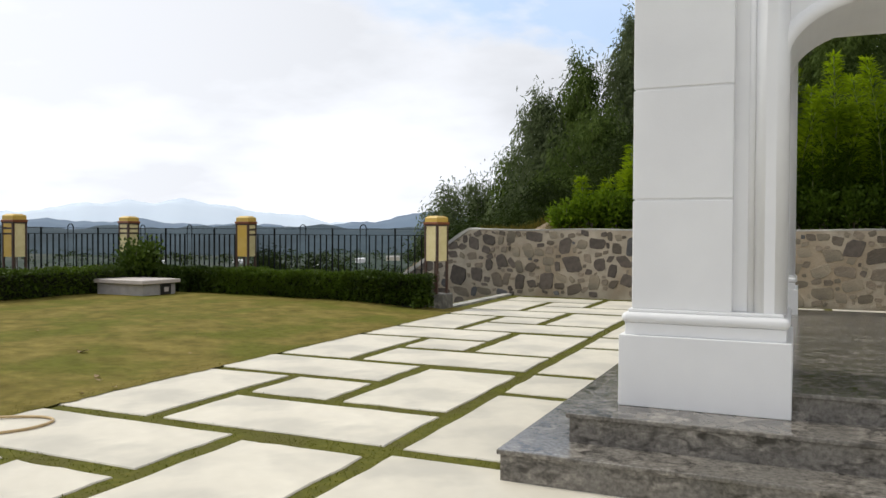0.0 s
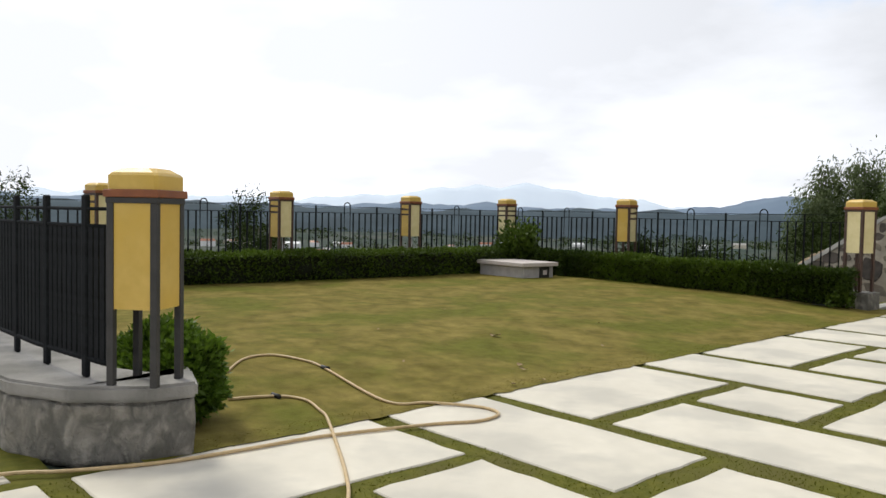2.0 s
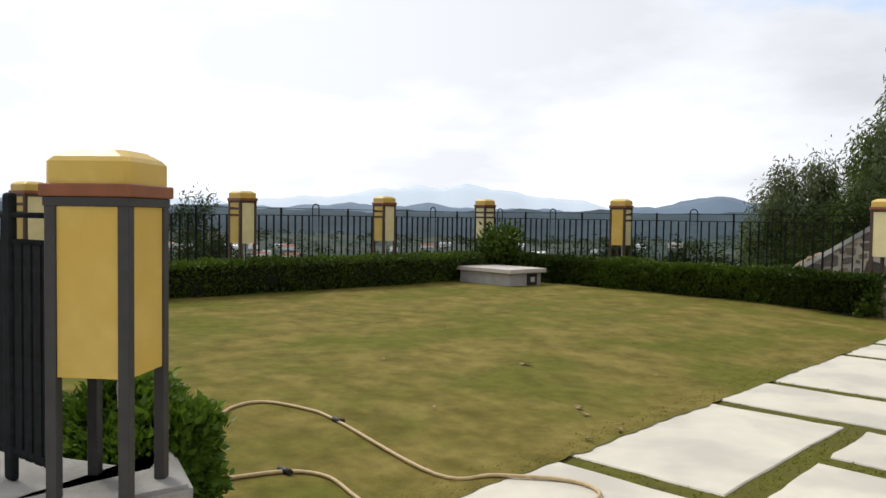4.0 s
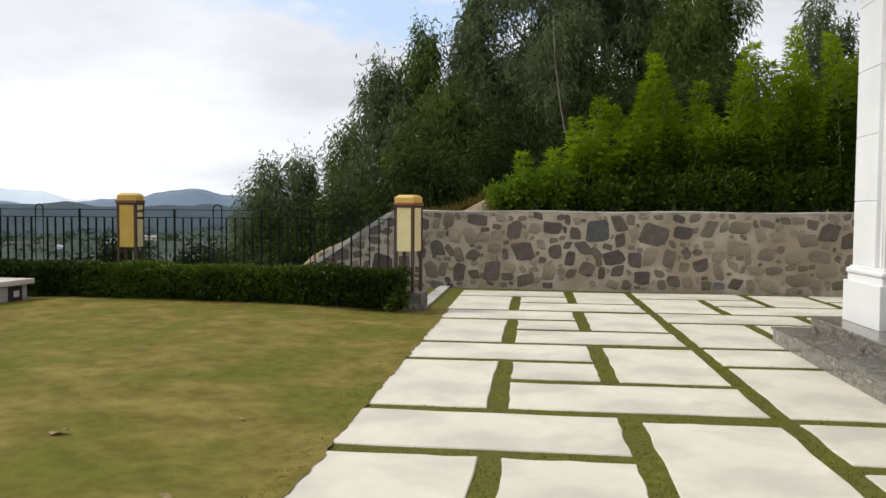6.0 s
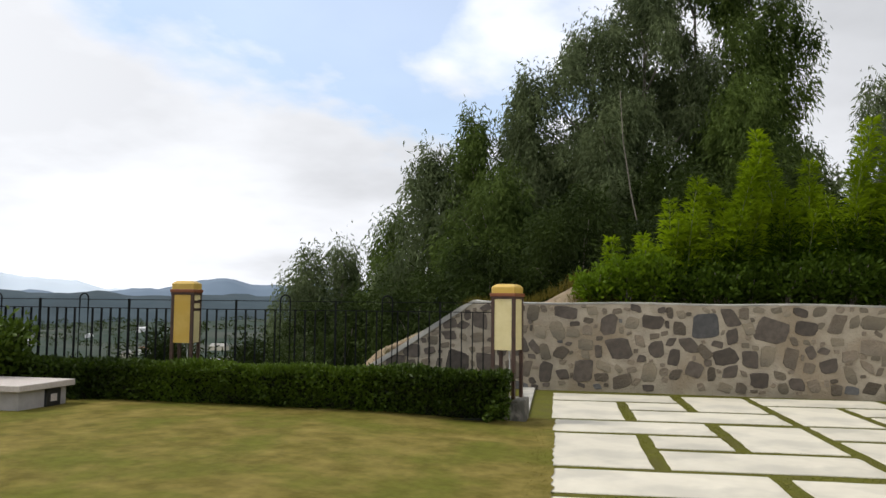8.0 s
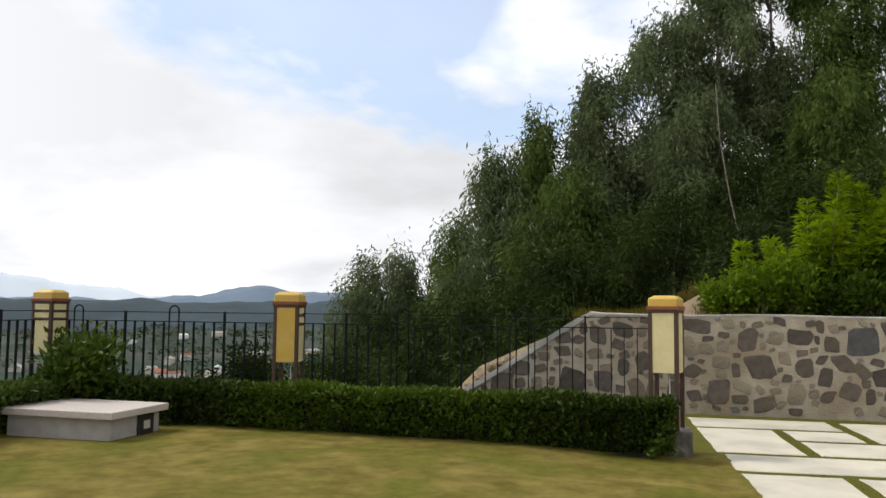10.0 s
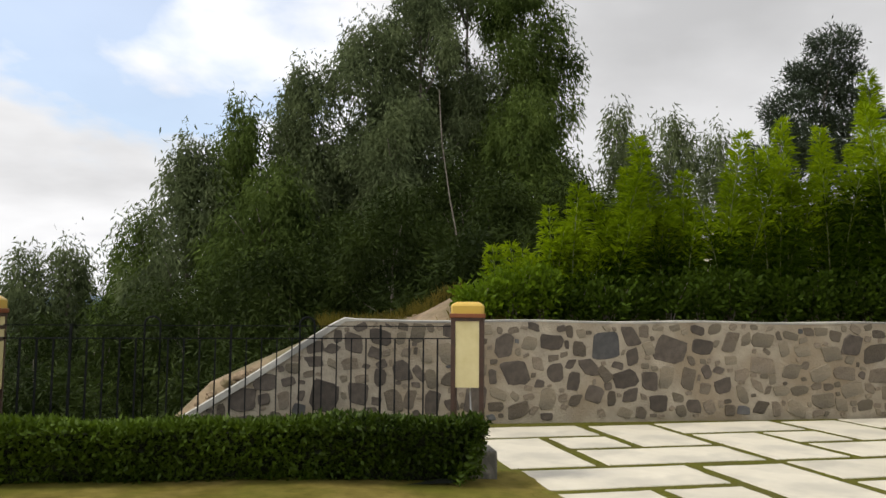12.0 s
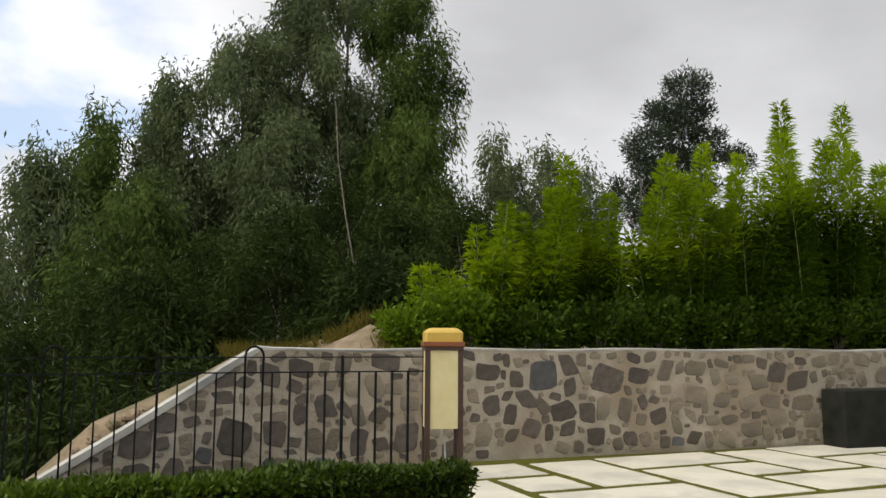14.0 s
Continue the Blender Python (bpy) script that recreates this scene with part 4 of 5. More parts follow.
def tree(name, x, y, z, trunk_h, tops, count, leaf, material, seed, label, droop=0.8, bark=None, radius=0.16, spread=0.85):
    """A tapered trunk with limbs and clumps of hanging leaves. tops: clumps as (x, y, z, radius), from the foot."""
    rng = np.random.default_rng(seed)
    tr = empty(name, x, y, z)
    tagged(tr, label, "tree")
    bm = bmesh.new()
    ax, ay = rng.normal(0, 0.25, 2)
    top = max(t[2] for t in tops)
    stem = [(ax * t * t, ay * t * t, top * 0.92 * t - 0.3) for t in np.linspace(0, 1, 7)]
    tube(bm, stem, [radius * (1 - 0.85 * t) for t in np.linspace(0, 1, 7)], 8)
    part("trunk", bm, bark or M_BARK, tr)
    for cx, cy, cz, r in tops[::3]:
        bm = bmesh.new()
        f = min(0.85, max(0.12, (cz - r * 0.8) / top))
        s = Vector((ax * f * f, ay * f * f, top * 0.92 * f - 0.3))
        e = Vector((cx, cy, cz))
        tube(bm, [s, s.lerp(e, 0.5) + Vector((0, 0, -0.08 * (e - s).length)), e], [radius * 0.38 * (1 - 0.6 * f), radius * 0.24, 0.015], 5)
        part("limb", bm, bark or M_BARK, tr)
    vol = np.array([t[3] ** 2 for t in tops])
    which = rng.choice(len(tops), count, p=vol / vol.sum())
    tp = np.array(tops)
    # sprays: small groups of leaves that hang together
    sprays = max(1, count // 14)
    sw = rng.choice(len(tops), sprays, p=vol / vol.sum())
    d = unit(rng.normal(size=(sprays, 3)))
    rad = tp[sw, 3] * rng.uniform(0.25, 1.0, sprays) ** 0.45 * (1 + 0.22 * rng.normal(size=sprays)).clip(0.5, 1.35)
    sc = tp[sw, :3] + d * rad[:, None] * [1, 1, spread]
    k = rng.integers(0, sprays, count)
    wide, tall = (0.40, 1.3) if droop > 0.5 else (0.55, 0.8)
    p = sc[k] + rng.normal(0, 1, (count, 3)) * [leaf * wide, leaf * wide, leaf * tall]
    way = d[k] * 0.35 + rng.normal(0, 0.4, (count, 3)) + [0, 0, -droop]
    part("crown", leaves("crown", p, way, rng.uniform(0.6, 1.25, count) * leaf, rng.uniform(0.16, 0.28, count) * leaf, material, rng), None, tr)


def clumps(seed, n, x_r, z0, z1, r0, r1, y_r=None, skew=0.0, blunt=1.0):
    """Clump centres that fill a rough tall crown."""
    rng = np.random.default_rng(seed)
    out = []
    for k in range(n):
        t = (k + rng.uniform(0, 1)) / n
        w = math.sin(math.pi * min(1, 0.18 + 0.82 * t) ** blunt) ** 0.6
        a = rng.uniform(0, 6.28)
        s = rng.uniform(0.25, 1.0) * w
        out.append((x_r * s * math.cos(a) + skew * t, (y_r or x_r) * s * math.sin(a), z0 + (z1 - z0) * t, rng.uniform(r0, r1) * (0.65 + 0.35 * w)))
    return out


EUC = "tall eucalyptus with drooping grey-green leaves on the slope"
EUC_ROWS = ((1.1, 42, 1.0, 18.6, 2.5, 30000, M_EUC_G, 1.5), (-1.6, 44, 1.0, 20.6, 3.2, 32000, M_EUC, 1.4), (-4.2, 42, 0.5, 18.6, 3.1, 30000, M_EUC, 1.3), (-7.0, 41, -0.5, 15.4, 2.9, 26000, M_EUC, 1.2),
            (-9.6, 40, -1.5, 13.9, 2.7, 25000, M_EUC, 1.2), (-12.0, 39, -2.6, 12.9, 2.6, 22000, M_EUC_G, 1.1), (-14.2, 38.5, -4.0, 12.4, 2.2, 18000, M_EUC, 1.1), (-16.2, 39.5, -5.0, 10.4, 1.7, 11000, M_EUC_G, 1.0),
            (-22.6, 43.5, -6.0, 10.0, 2.3, 13000, M_EUC, 1.0), (-20.6, 43.8, -6.0, 10.4, 2.0, 12000, M_EUC, 1.0), (-18.3, 44, -6.0, 10.0, 2.0, 12000, M_EUC_G, 1.0), (-5.5, 38, 0.0, 10.5, 2.6, 18000, M_EUC, 1.0), (-10.8, 36.5, -2.5, 9.5, 2.6, 17000, M_EUC_G, 1.0), (0.0, 38.5, 1.2, 10.0, 2.4, 17000, M_EUC_G, 1.0))
for n, (x, y, z, top, w, count, m, blunt) in enumerate(EUC_ROWS):
    tree("eucalyptus_tree", x, y, z, 5, clumps(31 + n, 46, w, 0.4, top, 0.7, 1.35, blunt=blunt), int(count * 1.35), 0.33, m, 41 + n, EUC if n not in (7, 8, 9, 10) else "small eucalyptus lower on the slope", radius=0.22)
lean = [(-4.55, 26.5, 1.5), (-4.75, 26.5, 3.2), (-5.1, 26.5, 5.0), (-5.32, 26.6, 6.6), (-5.4, 26.7, 8.2)]
bare = part("bare_trunk", tube(bmesh.new(), lean, [0.026, 0.024, 0.020, 0.015, 0.008], 6), M_BARK)
tagged(bare, "thin bare pale tree trunk leaning before the eucalyptus", "tree")
SCRUB = "dense dark green scrub on the slope below the fence"
for n, (x, y, z, w, h) in enumerate(((-9.5, 27.5, -2.0, 2.2, 5.2), (-12.2, 28.5, -4.0, 2.4, 6.6), (-15.2, 30, -6.0, 2.4, 7.6), (-18.0, 33, -7.5, 2.4, 8.8), (-6.6, 28.0, 0.2, 2.0, 4.6), (-3.2, 29.0, 1.2, 2.0, 4.4), (0.0, 31.0, 1.6, 2.0, 4.6),
                                      (-11.0, 22.0, -3.4, 1.6, 3.6), (-14.0, 23.0, -5.5, 1.8, 5.0), (-22.0, 37, -9.5, 2.6, 9.0), (-4.6, 24.5, 1.2, 1.3, 1.9), (-8.9, 21.6, -1.8, 1.1, 2.9), (-16.8, 26, -7.5, 2.0, 6.0), (-8.0, 34, -1.0, 2.4, 6.0), (-3.0, 35, 1.0, 2.4, 6.5), (-12.0, 34, -3.0, 2.4, 6.5))):
    tree("scrub_tree", x, y, z, 1.0, clumps(60 + n, 18, w, 0.5, h, 0.6, 1.15), 9500, 0.27, M_BUSH, 70 + n, SCRUB, droop=0.35, radius=0.08)
for n, (x, y, z, w, h) in enumerate(((-24.0, 9.8, -3.5, 1.3, 5.2), (-26.0, 3.4, -4.0, 1.5, 6.0), (-25.5, 14.0, -5.0, 1.3, 4.9), (-19.5, 8.0, -2.0, 1.0, 2.4), (-14.5, 17.0, -1.6, 0.9, 2.2), (-12.6, 16.6, -1.5, 0.9, 2.0))):
    tree("slope_tree", x, y, z, 1.0, clumps(120 + n, 18, w, 0.4, h, 0.4, 0.8), 9000, 0.17, M_BUSH, 130 + n, "small dark tree on the slope outside the fence", droop=0.2, radius=0.07)
FAR = "distant tree behind the bamboo"
tree("eucalyptus_tree", 8.2, 48, 2.5, 4, clumps(80, 22, 1.9, 1.5, 11.0, 0.8, 1.3), 9000, 0.42, M_EUC, 81, FAR, radius=0.16)
tree("eucalyptus_tree", 12.6, 50, 2.5, 4, clumps(82, 20, 1.9, 1.5, 11.2, 0.8, 1.3), 8000, 0.42, M_EUC, 83, FAR, radius=0.16)
tree("eucalyptus_tree", 16.5, 52, 2.5, 4, clumps(84, 20, 2.2, 1.5, 11.0, 0.8, 1.3), 8000, 0.42, M_EUC, 85, FAR, radius=0.16)
tree("eucalyptus_tree", 3.5, 46, 2.5, 4, clumps(86, 18, 2.0, 1.0, 7.5, 0.8, 1.3), 7000, 0.42, M_EUC, 87, FAR, radius=0.16)
tree("pine_tree", 27.0, 56, 3.0, 8, [(0, 0, 10.6, 1.5), (-1.8, 0, 10.2, 1.3), (1.8, 0, 10.6, 1.3), (0.3, 0, 8.8, 1.4), (-2.4, 0, 14.2, 1.2), (-1.2, 0.5, 16.4, 1.5), (0.5, -0.4, 18.4, 1.6), (1.6, 0.4, 16.8, 1.5), (2.2, 0, 14.6, 1.4), (0.2, 0.3, 15.2, 1.4), (-0.6, 0, 13.0, 1.3), (1.0, 0, 12.6, 1.4), (3.4, 0, 13.2, 1.0), (5.0, 0, 13.6, 0.9), (6.0, 0, 13.0, 0.8)], 18000, 0.42, M_PINE, 91, "tall dark pine standing above the bamboo", droop=-0.3, radius=0.3, spread=0.5)
tree("pine_tree", 22.5, 55, 3.0, 8, clumps(92, 14, 1.9, 7.0, 13.4, 0.8, 1.3), 8000, 0.4, M_PINE, 93, "tall dark pine standing above the bamboo", droop=-0.2, radius=0.25)


def bamboo(x, y, z, h, seed, culms=7):
    """One clump: bending culms, feathery bright spires, and low leaves with shade put into their colour."""
    rng = np.random.default_rng(seed)
    ob = empty("bamboo_clump", x, y, z)
    tagged(ob, "bright green feathery bamboo clump behind the stone wall", "bamboo", "bamboo behind the wall")
    upper, shaded = [], []
    for k in range(culms):
        bm = bmesh.new()
        a, r = rng.uniform(0, 6.28), rng.uniform(0.05, 0.42)
        foot = np.array((r * math.cos(a), r * math.sin(a) * 0.7, -0.1))
        hk = h * ((1.04, 0.88)[k] if k < 2 else rng.uniform(0.40, 0.74))
        bend = np.array((rng.normal(0.0, 0.10), rng.normal(-0.03, 0.08), 0)) * hk
        line = [foot + np.array((0, 0, hk * t)) + bend * t * t for t in np.linspace(0, 1, 7)]
        tube(bm, line, [0.016 * (1 - 0.8 * t) + 0.002 for t in np.linspace(0, 1, 7)], 5)
        part("culm", bm, M_CULM, ob)
        n = int(1150 * hk / 4)
        # whorls: leaves stand in tiers along the culm
        tier = np.round(rng.uniform(0.0, 1.0, n) ** 0.75 * hk / 0.17) * 0.17 / hk
        t = np.clip(tier + rng.normal(0, 0.012, n), 0.02, 1.0)
        c = foot + np.stack([0 * t, 0 * t, hk * t], -1) + bend * (t * t)[:, None]
        reach = 0.05 + 0.17 * np.clip((1 - t) * hk / 1.1, 0, 1) ** 0.7
        out = unit(np.stack([rng.normal(size=n), rng.normal(size=n), np.zeros(n)], -1))
        f = rng.uniform(0.05, 1.0, n)
        p = c + out * (reach * f)[:, None] + np.stack([0 * t, 0 * t, reach * (0.75 * f - 0.35 * f * f)], -1)
        w = out * 0.8 + np.stack([0 * t, 0 * t, 0.9 - 1.1 * f + rng.normal(0, 0.25, n)], -1)
        # leaves below this height get the colour that holds the clump's shade
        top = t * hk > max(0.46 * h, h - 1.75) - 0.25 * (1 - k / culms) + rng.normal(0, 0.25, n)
        upper.append((p[top], w[top]))
        shaded.append((p[~top], w[~top]))
    for name, group, m in (("upper_foliage", upper, M_BAMBOO), ("shaded_foliage", shaded, M_BAMBOO_SHADE)):
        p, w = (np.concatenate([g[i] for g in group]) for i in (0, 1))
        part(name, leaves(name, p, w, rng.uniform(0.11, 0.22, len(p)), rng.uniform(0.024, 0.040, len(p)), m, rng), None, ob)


rb = random.Random(12)
# tops of the spires above the bank, along the wall
CREST_X, CREST_H = (-6.0, -5.2, -4.4, -3.6, -3.0, -1.5, 0.4, 1.5, 2.2, 3.2, 5.0, 12.0), (0.8, 1.9, 2.65, 3.20, 3.50, 3.60, 4.05, 4.6, 4.9, 4.75, 4.4, 4.6)
for n in range(46):
    x = -5.45 + n * 0.36 + rb.uniform(-0.14, 0.14)
    tall = float(np.interp(x, CREST_X, CREST_H)) * (1.0 if n % 3 == 0 else rb.uniform(0.76 if x > -1 else 0.68, 0.94))
    bamboo(x + 0.1, (18.35, 18.8, 19.5)[n % 3] + rb.uniform(-0.15, 0.15), 1.4, tall, 200 + n, 5 if n % 6 == 4 and x > -1.2 else 9)
for n in range(20):
    shrub("shrub", -5.92 + n * 0.58, 17.9 + rb.uniform(0, 0.35), 1.42, 0.42, (0.85, 1.15, 1.05)[n] if n < 3 else 0.75 + 0.04 * min(n, 8), 1500, 0.11, M_FRESHSHRUB if n < 3 else M_BANKSHRUB, 300 + n, "fresh bright green shrub at the end of the bamboo" if n < 3 else "dark leafy green shrub on the bank behind the wall")


# ---- cream house seen through the bamboo ----
def build_house():
    h = empty("house", 14.8, 27.0, 1.5)
    tagged(h, "cream rendered house behind the bamboo", "house")
    part("wall", box(-9.0, 9.0, 0, 6, 0, 3.1), M_CREAMWALL, h)
    bm = bmesh.new()
    vs = [bm.verts.new(p) for p in ((-9.5, -0.5, 3.1), (9.5, -0.5, 3.1), (9.5, 6.5, 3.1), (-9.5, 6.5, 3.1), (-6.5, 3, 4.6), (6.5, 3, 4.6))]
    for f in ((0, 1, 5, 4), (1, 2, 5), (2, 3, 4, 5), (3, 0, 4), (3, 2, 1, 0)):
        bm.faces.new([vs[i] for i in f])
    part("roof", bm, M_ROOF, h)


build_house()


# ---- village in the valley ----
def ground_z(x, y):
    """Height of the valley floor at a far place."""
    d = max(-16.2 - x, 0.0, min(max(y - 13.6, 0.0), max(-6.9 - x, 0.0) * 1.6))
    away = math.hypot(max(abs(x + 4) - 14, 0), max(abs(y - 4) - 16, 0))
    far = float(smoothstep(60, 420, away))
    z = -0.05 - min(min(0.42 * d, 9 + 0.16 * max(d - 20, 0)), 55)
    return z * (1 - far) + far * (-58 + 9 * float(ripple(x, y, 0.004)) + 4 * float(ripple(x, y, 0.013))) + float(smoothstep(5, 40, d)) * 0.6 * float(ripple(x, y, 0.25))


def far_house(x, y, w, d, h, turn, wall, roof):
    ob = empty("village_house", x, y, ground_z(x, y) - 0.8, turn)
    tagged(ob, "small pale house far down in the valley", "house", "village houses")
    part("wall", box(-w / 2, w / 2, -d / 2, d / 2, 0, h + 0.8), wall, ob)
    bm = bmesh.new()
    e = 0.5
    vs = [bm.verts.new(p) for p in ((-w / 2 - e, -d / 2 - e, h + 0.8), (w / 2 + e, -d / 2 - e, h + 0.8), (w / 2 + e, d / 2 + e, h + 0.8), (-w / 2 - e, d / 2 + e, h + 0.8), (-w / 2, 0, h + 0.8 + d * 0.3), (w / 2, 0, h + 0.8 + d * 0.3))]
    for f in ((0, 1, 5, 4), (1, 2, 5), (2, 3, 4, 5), (3, 0, 4), (3, 2, 1, 0)):
        bm.faces.new([vs[k] for k in f])
    part("roof", bm, roof, ob)


for n in range(90):
    a, r = radians(rb.uniform(14, 100)), rb.uniform(420, 1500)
    far_house(-4 - r * math.sin(a), 6 + r * math.cos(a), rb.uniform(9, 26), rb.uniform(7, 12), rb.uniform(3.5, 7), rb.uniform(0, 180), M_WHITE if n % 3 else M_CREAMWALL, (M_ROOF, M_RUST, M_WHITE)[n % 3])


def valley_wood():
    """Woods and hedgerows on the valley floor, as many crowns of leaves."""
    g = np.random.default_rng(55)
    at, way, size = [], [], []
    for k in range(1000):
        a, r = radians(g.uniform(5, 115)), g.uniform(700, 2600)
        x, y = -4 - r * math.sin(a), 6 + r * math.cos(a)
        n, w = 70, g.uniform(2.0, 4.5) * (0.8 + r / 1300)
        d = unit(g.normal(size=(n, 3)))
        at.append(np.array((x, y, ground_z(x, y) + w * 0.5)) + d * np.array((w * 1.4, w * 1.4, w * 0.8)) * g.uniform(0.5, 1, (n, 1)))
        way.append(d + g.normal(0, 0.4, (n, 3)))
        size.append(np.full(n, w * 0.36))
    p, w, z = np.concatenate(at), np.concatenate(way), np.concatenate(size)
    tagged(new("valley_wood", leaves("valley_wood", p, w, z, z * 0.7, M_BUSH, g)), "dark woods and hedgerows down in the valley", "woods", kind="stuff")


valley_wood()


def bank_grass():
    g = np.random.default_rng(66)
    n = 5200
    x, y = g.uniform(-8.6, -4.2, n), g.uniform(17.7, 19.6, n)
    k = ripple(x, y, 2.2) > -0.1
    x, y = x[k], y[k]
    z = 1.46 + 0.05 * (y - 17.5) + 0.62 * np.exp(-(((x + 6.2) / 0.75) ** 2 + ((y - 18.7) / 0.7) ** 2)) - 0.05
    way = np.stack([g.normal(0, 0.4, len(x)), g.normal(0, 0.4, len(x)), np.ones(len(x))], -1)
    tagged(new("bank_grass", leaves("bank_grass", np.stack([x, y, z], -1), way, g.uniform(0.12, 0.32, len(x)), g.uniform(0.008, 0.016, len(x)), M_GRASS, g)), "dry grass tufts on the earth bank", "grass", kind="stuff")


bank_grass()


# ---- rock and leaf litter ----
def rock(x, y, z, s, seed):
    rng = random.Random(seed)
    bm = bmesh.new()
    bmesh.ops.create_icosphere(bm, subdivisions=2, radius=s)
    for v in bm.verts:
        v.co *= 0.8 + 0.4 * noise.noise(v.co * (1.6 / s) + Vector((seed, 0, 0)))
        v.co.z *= 0.6
    ob = part("rock", bm, M_EARTH)
    ob.matrix_basis = pose(x, y, z, 0, 0, rng.uniform(0, 360))
    tagged(ob, "rough pale brown rock on the earth bank", "rock", "rocks on the bank")


for n in range(9):
    rock(-7.6 + 0.28 * n, 18.2 + rb.uniform(-0.3, 0.8), 1.45 + 0.02 * n, rb.uniform(0.12, 0.26), 400 + n)


for n, (x, z, s) in enumerate(((-10.25, 0.42, 0.14), (-10.0, 0.62, 0.17), (-9.8, 0.72, 0.16), (-9.6, 0.80, 0.11), (-10.45, 0.28, 0.12))):
    rock(x, 17.62, z, s, 430 + n)


def fallen_leaf(x, y, s, seed):
    rng = np.random.default_rng(seed)
    bm = bmesh.new()
    k = 6
    a = [bm.verts.new((s * (i / (k - 1) - 0.5), 0.32 * s * math.sin(math.pi * i / (k - 1)), 0.10 * s * math.sin(i * 1.3) + 0.01)) for i in range(k)]
    b = [bm.verts.new((s * (i / (k - 1) - 0.5), -0.30 * s * math.sin(math.pi * i / (k - 1)), 0.12 * s * math.cos(i * 1.1) + 0.012)) for i in range(k)]
    for i in range(k - 1):
        bm.faces.new((a[i], a[i + 1], b[i + 1], b[i]))
    ob = part("fallen_leaf", bm, M_DRYLEAF)
    z = float(lawn_z(x, y)) if x < float(edge_x(y)) else 0.0
    ob.matrix_basis = pose(x, y, z + 0.012, 0, 0, rng.uniform(0, 360))
    tagged(ob, "curled dry brown leaf lying on the lawn", "leaf", "fallen leaves")


for n, (x, y, s) in enumerate(((-7.55, 5.35, 0.14), (-6.3, 4.55, 0.09), (-6.15, 4.45, 0.08), (-5.75, 3.95, 0.07), (-6.6, 6.1, 0.06), (-8.4, 4.3, 0.05), (-5.75, 4.3, 0.08), (-9.6, 6.2, 0.08), (-6.9, 3.6, 0.05), (-7.6, 7.2, 0.05))):
    fallen_leaf(x, y, s, 500 + n)


# ---- pieces of the wall ----
def build_wall_stones():
    """Random rubble: a few large blocks at their places, then ever smaller ones wherever there is room."""
    rng = np.random.default_rng(77)
    large = ((-3.96, 1.22, 0.46, 0.46), (-3.54, 1.38, 0.26, 0.36), (-2.83, 1.16, 0.54, 0.46), (-5.47, 0.80, 0.46, 0.38), (-4.82, 0.79, 0.29, 0.31), (-5.66, 1.22, 0.34, 0.34),
             (-3.65, 0.67, 0.42, 0.30), (-3.50, 1.04, 0.23, 0.26), (-3.54, 0.41, 0.26, 0.25), (-4.16, 0.43, 0.26, 0.30), (-4.23, 0.86, 0.25, 0.26), (-3.22, 0.63, 0.26, 0.30),
             (-1.92, 0.56, 0.32, 0.31), (-6.13, 0.36, 0.34, 0.40), (-6.42, 1.44, 0.46, 0.22), (-9.74, 0.40, 0.40, 0.36), (-9.40, 0.66, 0.34, 0.27), (-8.53, 0.46, 0.42, 0.50), (-8.66, 1.19, 0.30, 0.20), (0.9, 1.1, 0.42, 0.34), (1.0, 0.72, 0.5, 0.26))
    stones = [(x, z, w, h, 0.15 if i else 0.0) for i, (x, z, w, h) in enumerate(large)]
    for size, tries, gap in ((0.31, 260, 0.02), (0.25, 900, 0.016), (0.20, 3000, 0.013), (0.155, 6000, 0.010), (0.115, 7000, 0.008), (0.08, 6000, 0.006)):
        for _ in range(tries):
            x, z = rng.uniform(WALL_X0 + 0.1, 8.0), rng.uniform(-0.9 if rng.uniform() < 0.15 else 0.0, 1.56)
            f = rng.uniform(0.6, 1.9)
            w, h = size * rng.uniform(0.85, 1.15) * math.sqrt(f), size * rng.uniform(0.85, 1.15) / math.sqrt(f)
            if z + h / 2 > float(wall_top(x - w / 2 if x < -8 else x)) - 0.01 or (z - h / 2 < 0.03 and x > -6.8):
                continue
            arr = np.array(stones)
            if np.any((np.abs(arr[:, 0] - x) < (arr[:, 2] + w) / 2 + gap) & (np.abs(arr[:, 1] - z) < (arr[:, 3] + h) / 2 + gap)):
                continue
            stones.append((x, z, w, h, rng.uniform()))
    rest = bmesh.new()
    count = 0
    for x, z, w, h, tone in stones:
        left, right = float(smoothstep(-6.4, -7.2, x)), float(smoothstep(-2.6, -1.2, x))
        dark = 0.30 + 0.25 * left - 0.20 * right
        m = M_BLUESTONE if tone < 0.10 * dark else M_DARKSTONE if tone < dark else M_PALESTONE if tone > 0.80 - 0.3 * right else M_STONE
        if tone > 0.1 and w * h < 0.03 and rng.uniform() < 0.15:
            continue
        me = stone_mesh("stone", w, h, rng, m)
        if count < 300 and -10.8 < x < 1.5:
            ob = part("stone", me, None, stone_wall)
            ob.location = (x, WALL_Y, z)
            count += 1
        else:
            me.transform(Matrix.Translation((x, WALL_Y, z)))
            rest.from_mesh(me)
            bpy.data.meshes.remove(me)
    tagged(part("stones", rest, M_STONE, stone_wall), kind="stuff")


build_wall_stones()


# ---- paving slabs with grass joints ----
SLABS = ((0.0, 0.60, 0.0, 0.288), (0.0, 0.300, 0.342, 0.945), (0.350, 0.952, 0.345, 0.638), (0.350, 0.600, 0.692, 0.945), (0.652, 0.952, 0.692, 1.258))


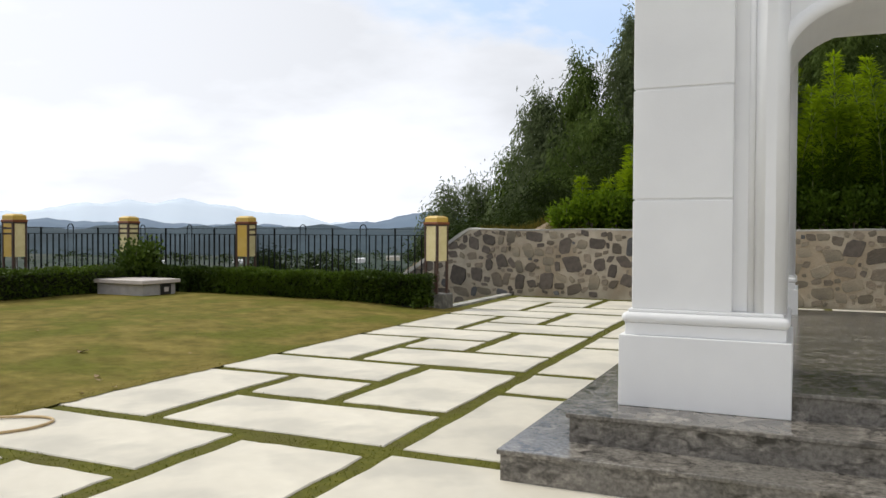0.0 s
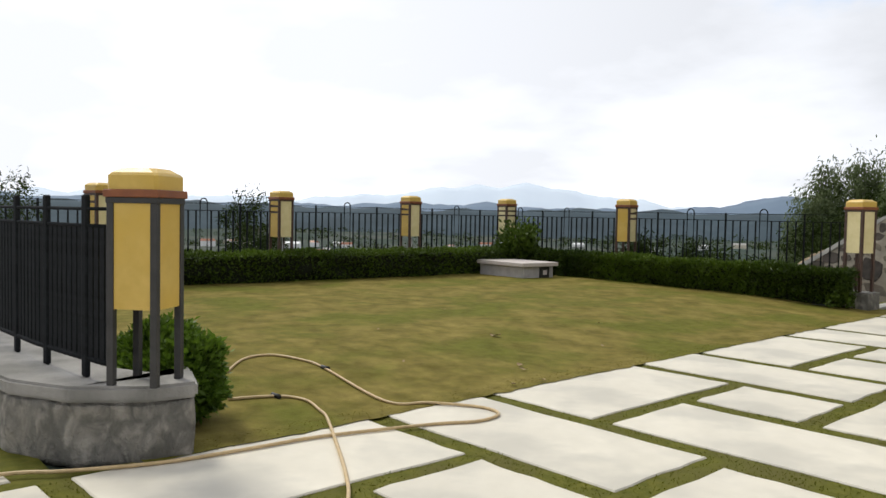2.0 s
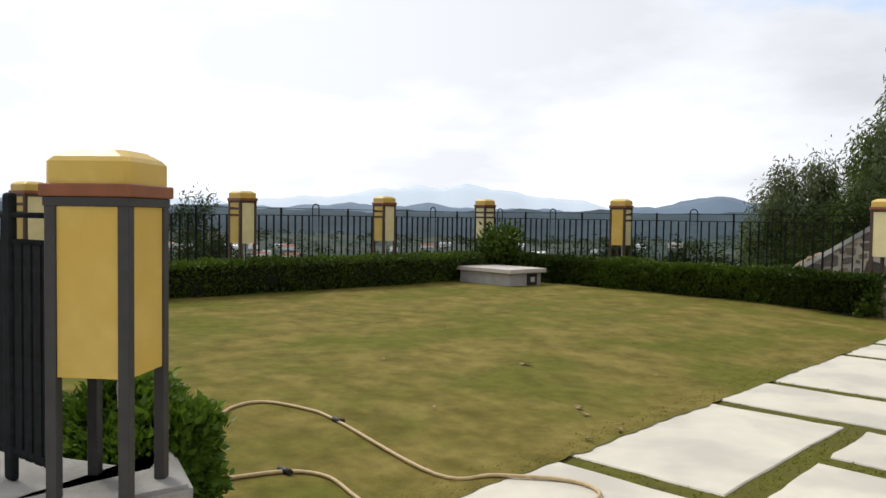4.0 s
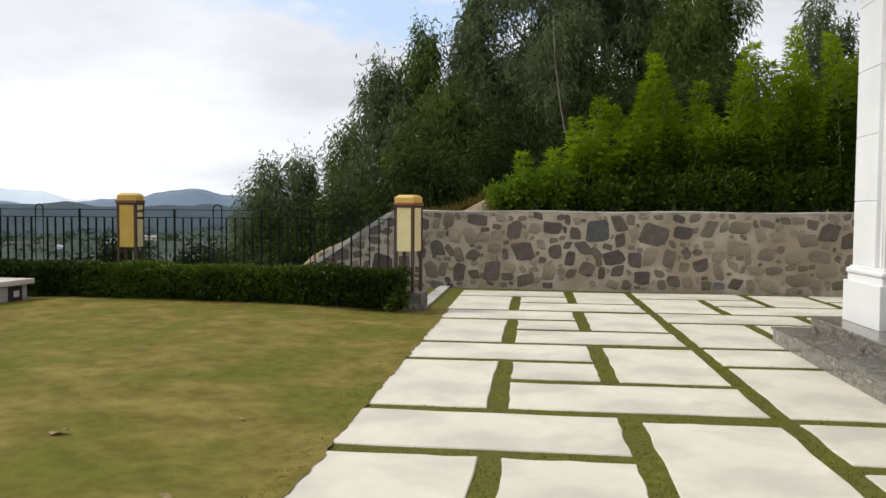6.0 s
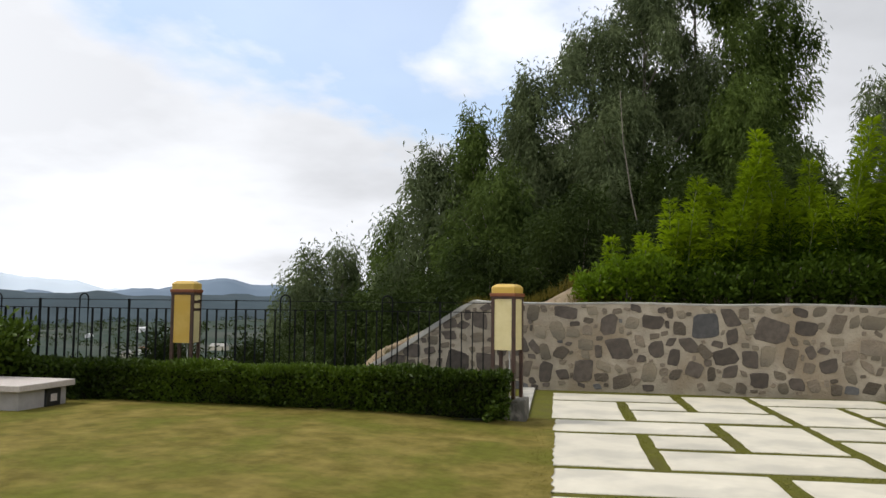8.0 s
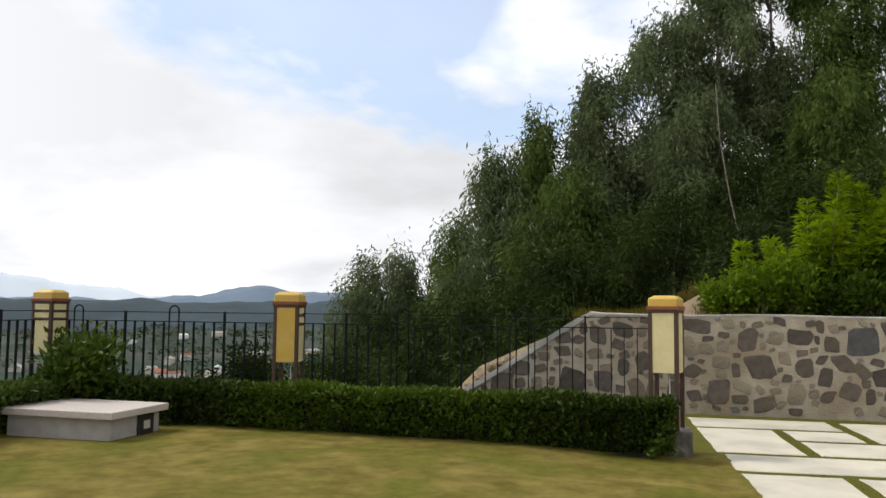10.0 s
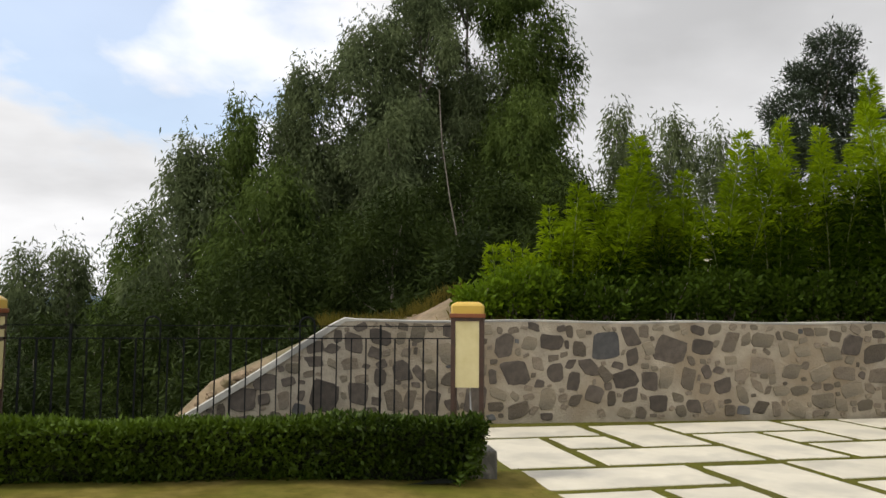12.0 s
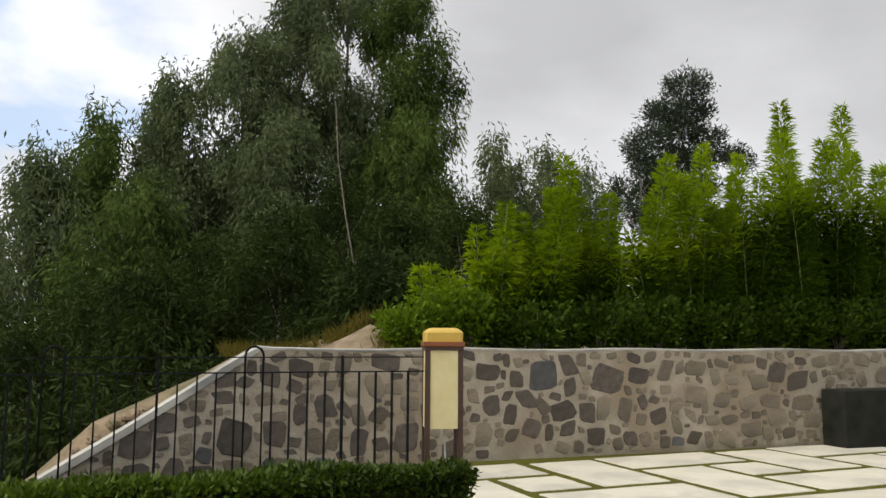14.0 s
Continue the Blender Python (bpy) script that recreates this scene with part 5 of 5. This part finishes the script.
def slab_mesh(w, d, seed):
    """A cast slab with slightly ragged worn edges."""
    rng = random.Random(seed)
    bm = bmesh.new()
    ring = []
    for ax, ay, bx, by in ((-1, -1, 1, -1), (1, -1, 1, 1), (1, 1, -1, 1), (-1, 1, -1, -1)):
        for k in range(6):
            t = k / 6
            j = rng.uniform(-0.011, 0.011)
            ring.append(((ax + (bx - ax) * t) * (w / 2 + j), (ay + (by - ay) * t) * (d / 2 + j)))
    n = len(ring)
    lo = [bm.verts.new((x, y, -0.09)) for x, y in ring]
    md = [bm.verts.new((x, y, -0.008)) for x, y in ring]
    hi = [bm.verts.new((x * (1 - 0.016 / w), y * (1 - 0.016 / d), 0.0)) for x, y in ring]
    for a, b in ((lo, md), (md, hi)):
        for k in range(n):
            bm.faces.new((a[k], a[(k + 1) % n], b[(k + 1) % n], b[k]))
    bm.faces.new(hi)
    return mesh_of("slab", bm, M_SLAB)


def build_paving():
    bed_pts = [(-9.5, -9), (14, -9), (14, WALL_Y - 0.005), (float(edge_x(WALL_Y)) - 0.8, WALL_Y - 0.005), (float(edge_x(13.1)) - 0.8, 13.1), (float(edge_x(13.05)) - 0.02, 13.05), (float(edge_x(1.0)) - 0.02, 1.0), (-5.6, 0.3), (-9.5, 0.2)]
    bm = bmesh.new()
    top = [bm.verts.new((x, y, -0.012)) for x, y in bed_pts]
    low = [bm.verts.new((x, y, -0.3)) for x, y in bed_pts]
    bm.faces.new(top)
    for k in range(len(top)):
        bm.faces.new((top[k], low[k], low[(k + 1) % len(top)], top[(k + 1) % len(top)]))
    bmesh.ops.recalc_face_normals(bm, faces=bm.faces)
    pave = part("pavement", bm, M_SOIL)
    tagged(pave, "pale concrete slabs in a pinwheel pattern with grass joints", "paving", kind="structure")
    meshes = [[slab_mesh((b - a) * 3.35, (d - c) * 3.285, 10 * k + v) for v in range(2)] for k, (a, b, c, d) in enumerate(SLABS)]
    rng = random.Random(9)
    joints = []
    for i in range(-1, 6):
        for j in range(-6, 3):
            for k, (a, b, c, d) in enumerate(SLABS):
                u, v = i + (a + b) / 2, j + (c + d) / 2
                x, y = PAVE_O + PAVE_U * u + PAVE_V * v
                if i < 0 and y > -0.4:
                    continue
                if y > WALL_Y - 0.35 * (d - c) * 3.3 or y < -8 or x > 13:
                    continue
                if -0.9 < x < 5.2 and 4.6 < y < 10.4:
                    continue
                ob = part("slab", meshes[k][rng.randrange(2)], None, pave)
                ob.matrix_basis = pose(x, y, 0.0, rng.uniform(-0.12, 0.12), rng.uniform(-0.12, 0.12), PAVE_TURN + rng.uniform(-0.25, 0.25))
    # grass in the joints
    g = np.random.default_rng(19)
    n = 150000
    u, v = g.uniform(0, 2.2, n), g.uniform(-3.4, 2.45, n)
    fu, fv = u % 1, v % 1
    free = np.ones(n, bool)
    for a, b, c, d in SLABS:
        for s in (0, -1):
            free &= ~((fu > a + 0.003) & (fu < b - 0.003) & (fv > c + s + 0.003) & (fv < d + s - 0.003))
    p = PAVE_O + u[free, None] * PAVE_U + v[free, None] * PAVE_V
    p = p[(p[:, 1] < WALL_Y - 0.05) & ~((p[:, 0] > -1.4) & (p[:, 1] > 3.7) & (p[:, 1] < 10.9))]
    at = np.concatenate([p, np.full((len(p), 1), -0.014)], 1)
    way = np.stack([g.normal(0, 1.3, len(p)), g.normal(0, 1.3, len(p)), np.ones(len(p))], -1)
    tagged(new("joint_grass", leaves("joint_grass", at, way, g.uniform(0.009, 0.024, len(p)), g.uniform(0.004, 0.009, len(p)), M_JOINT, g)), "short green grass growing in the paving joints", "grass", kind="stuff")


build_paving()
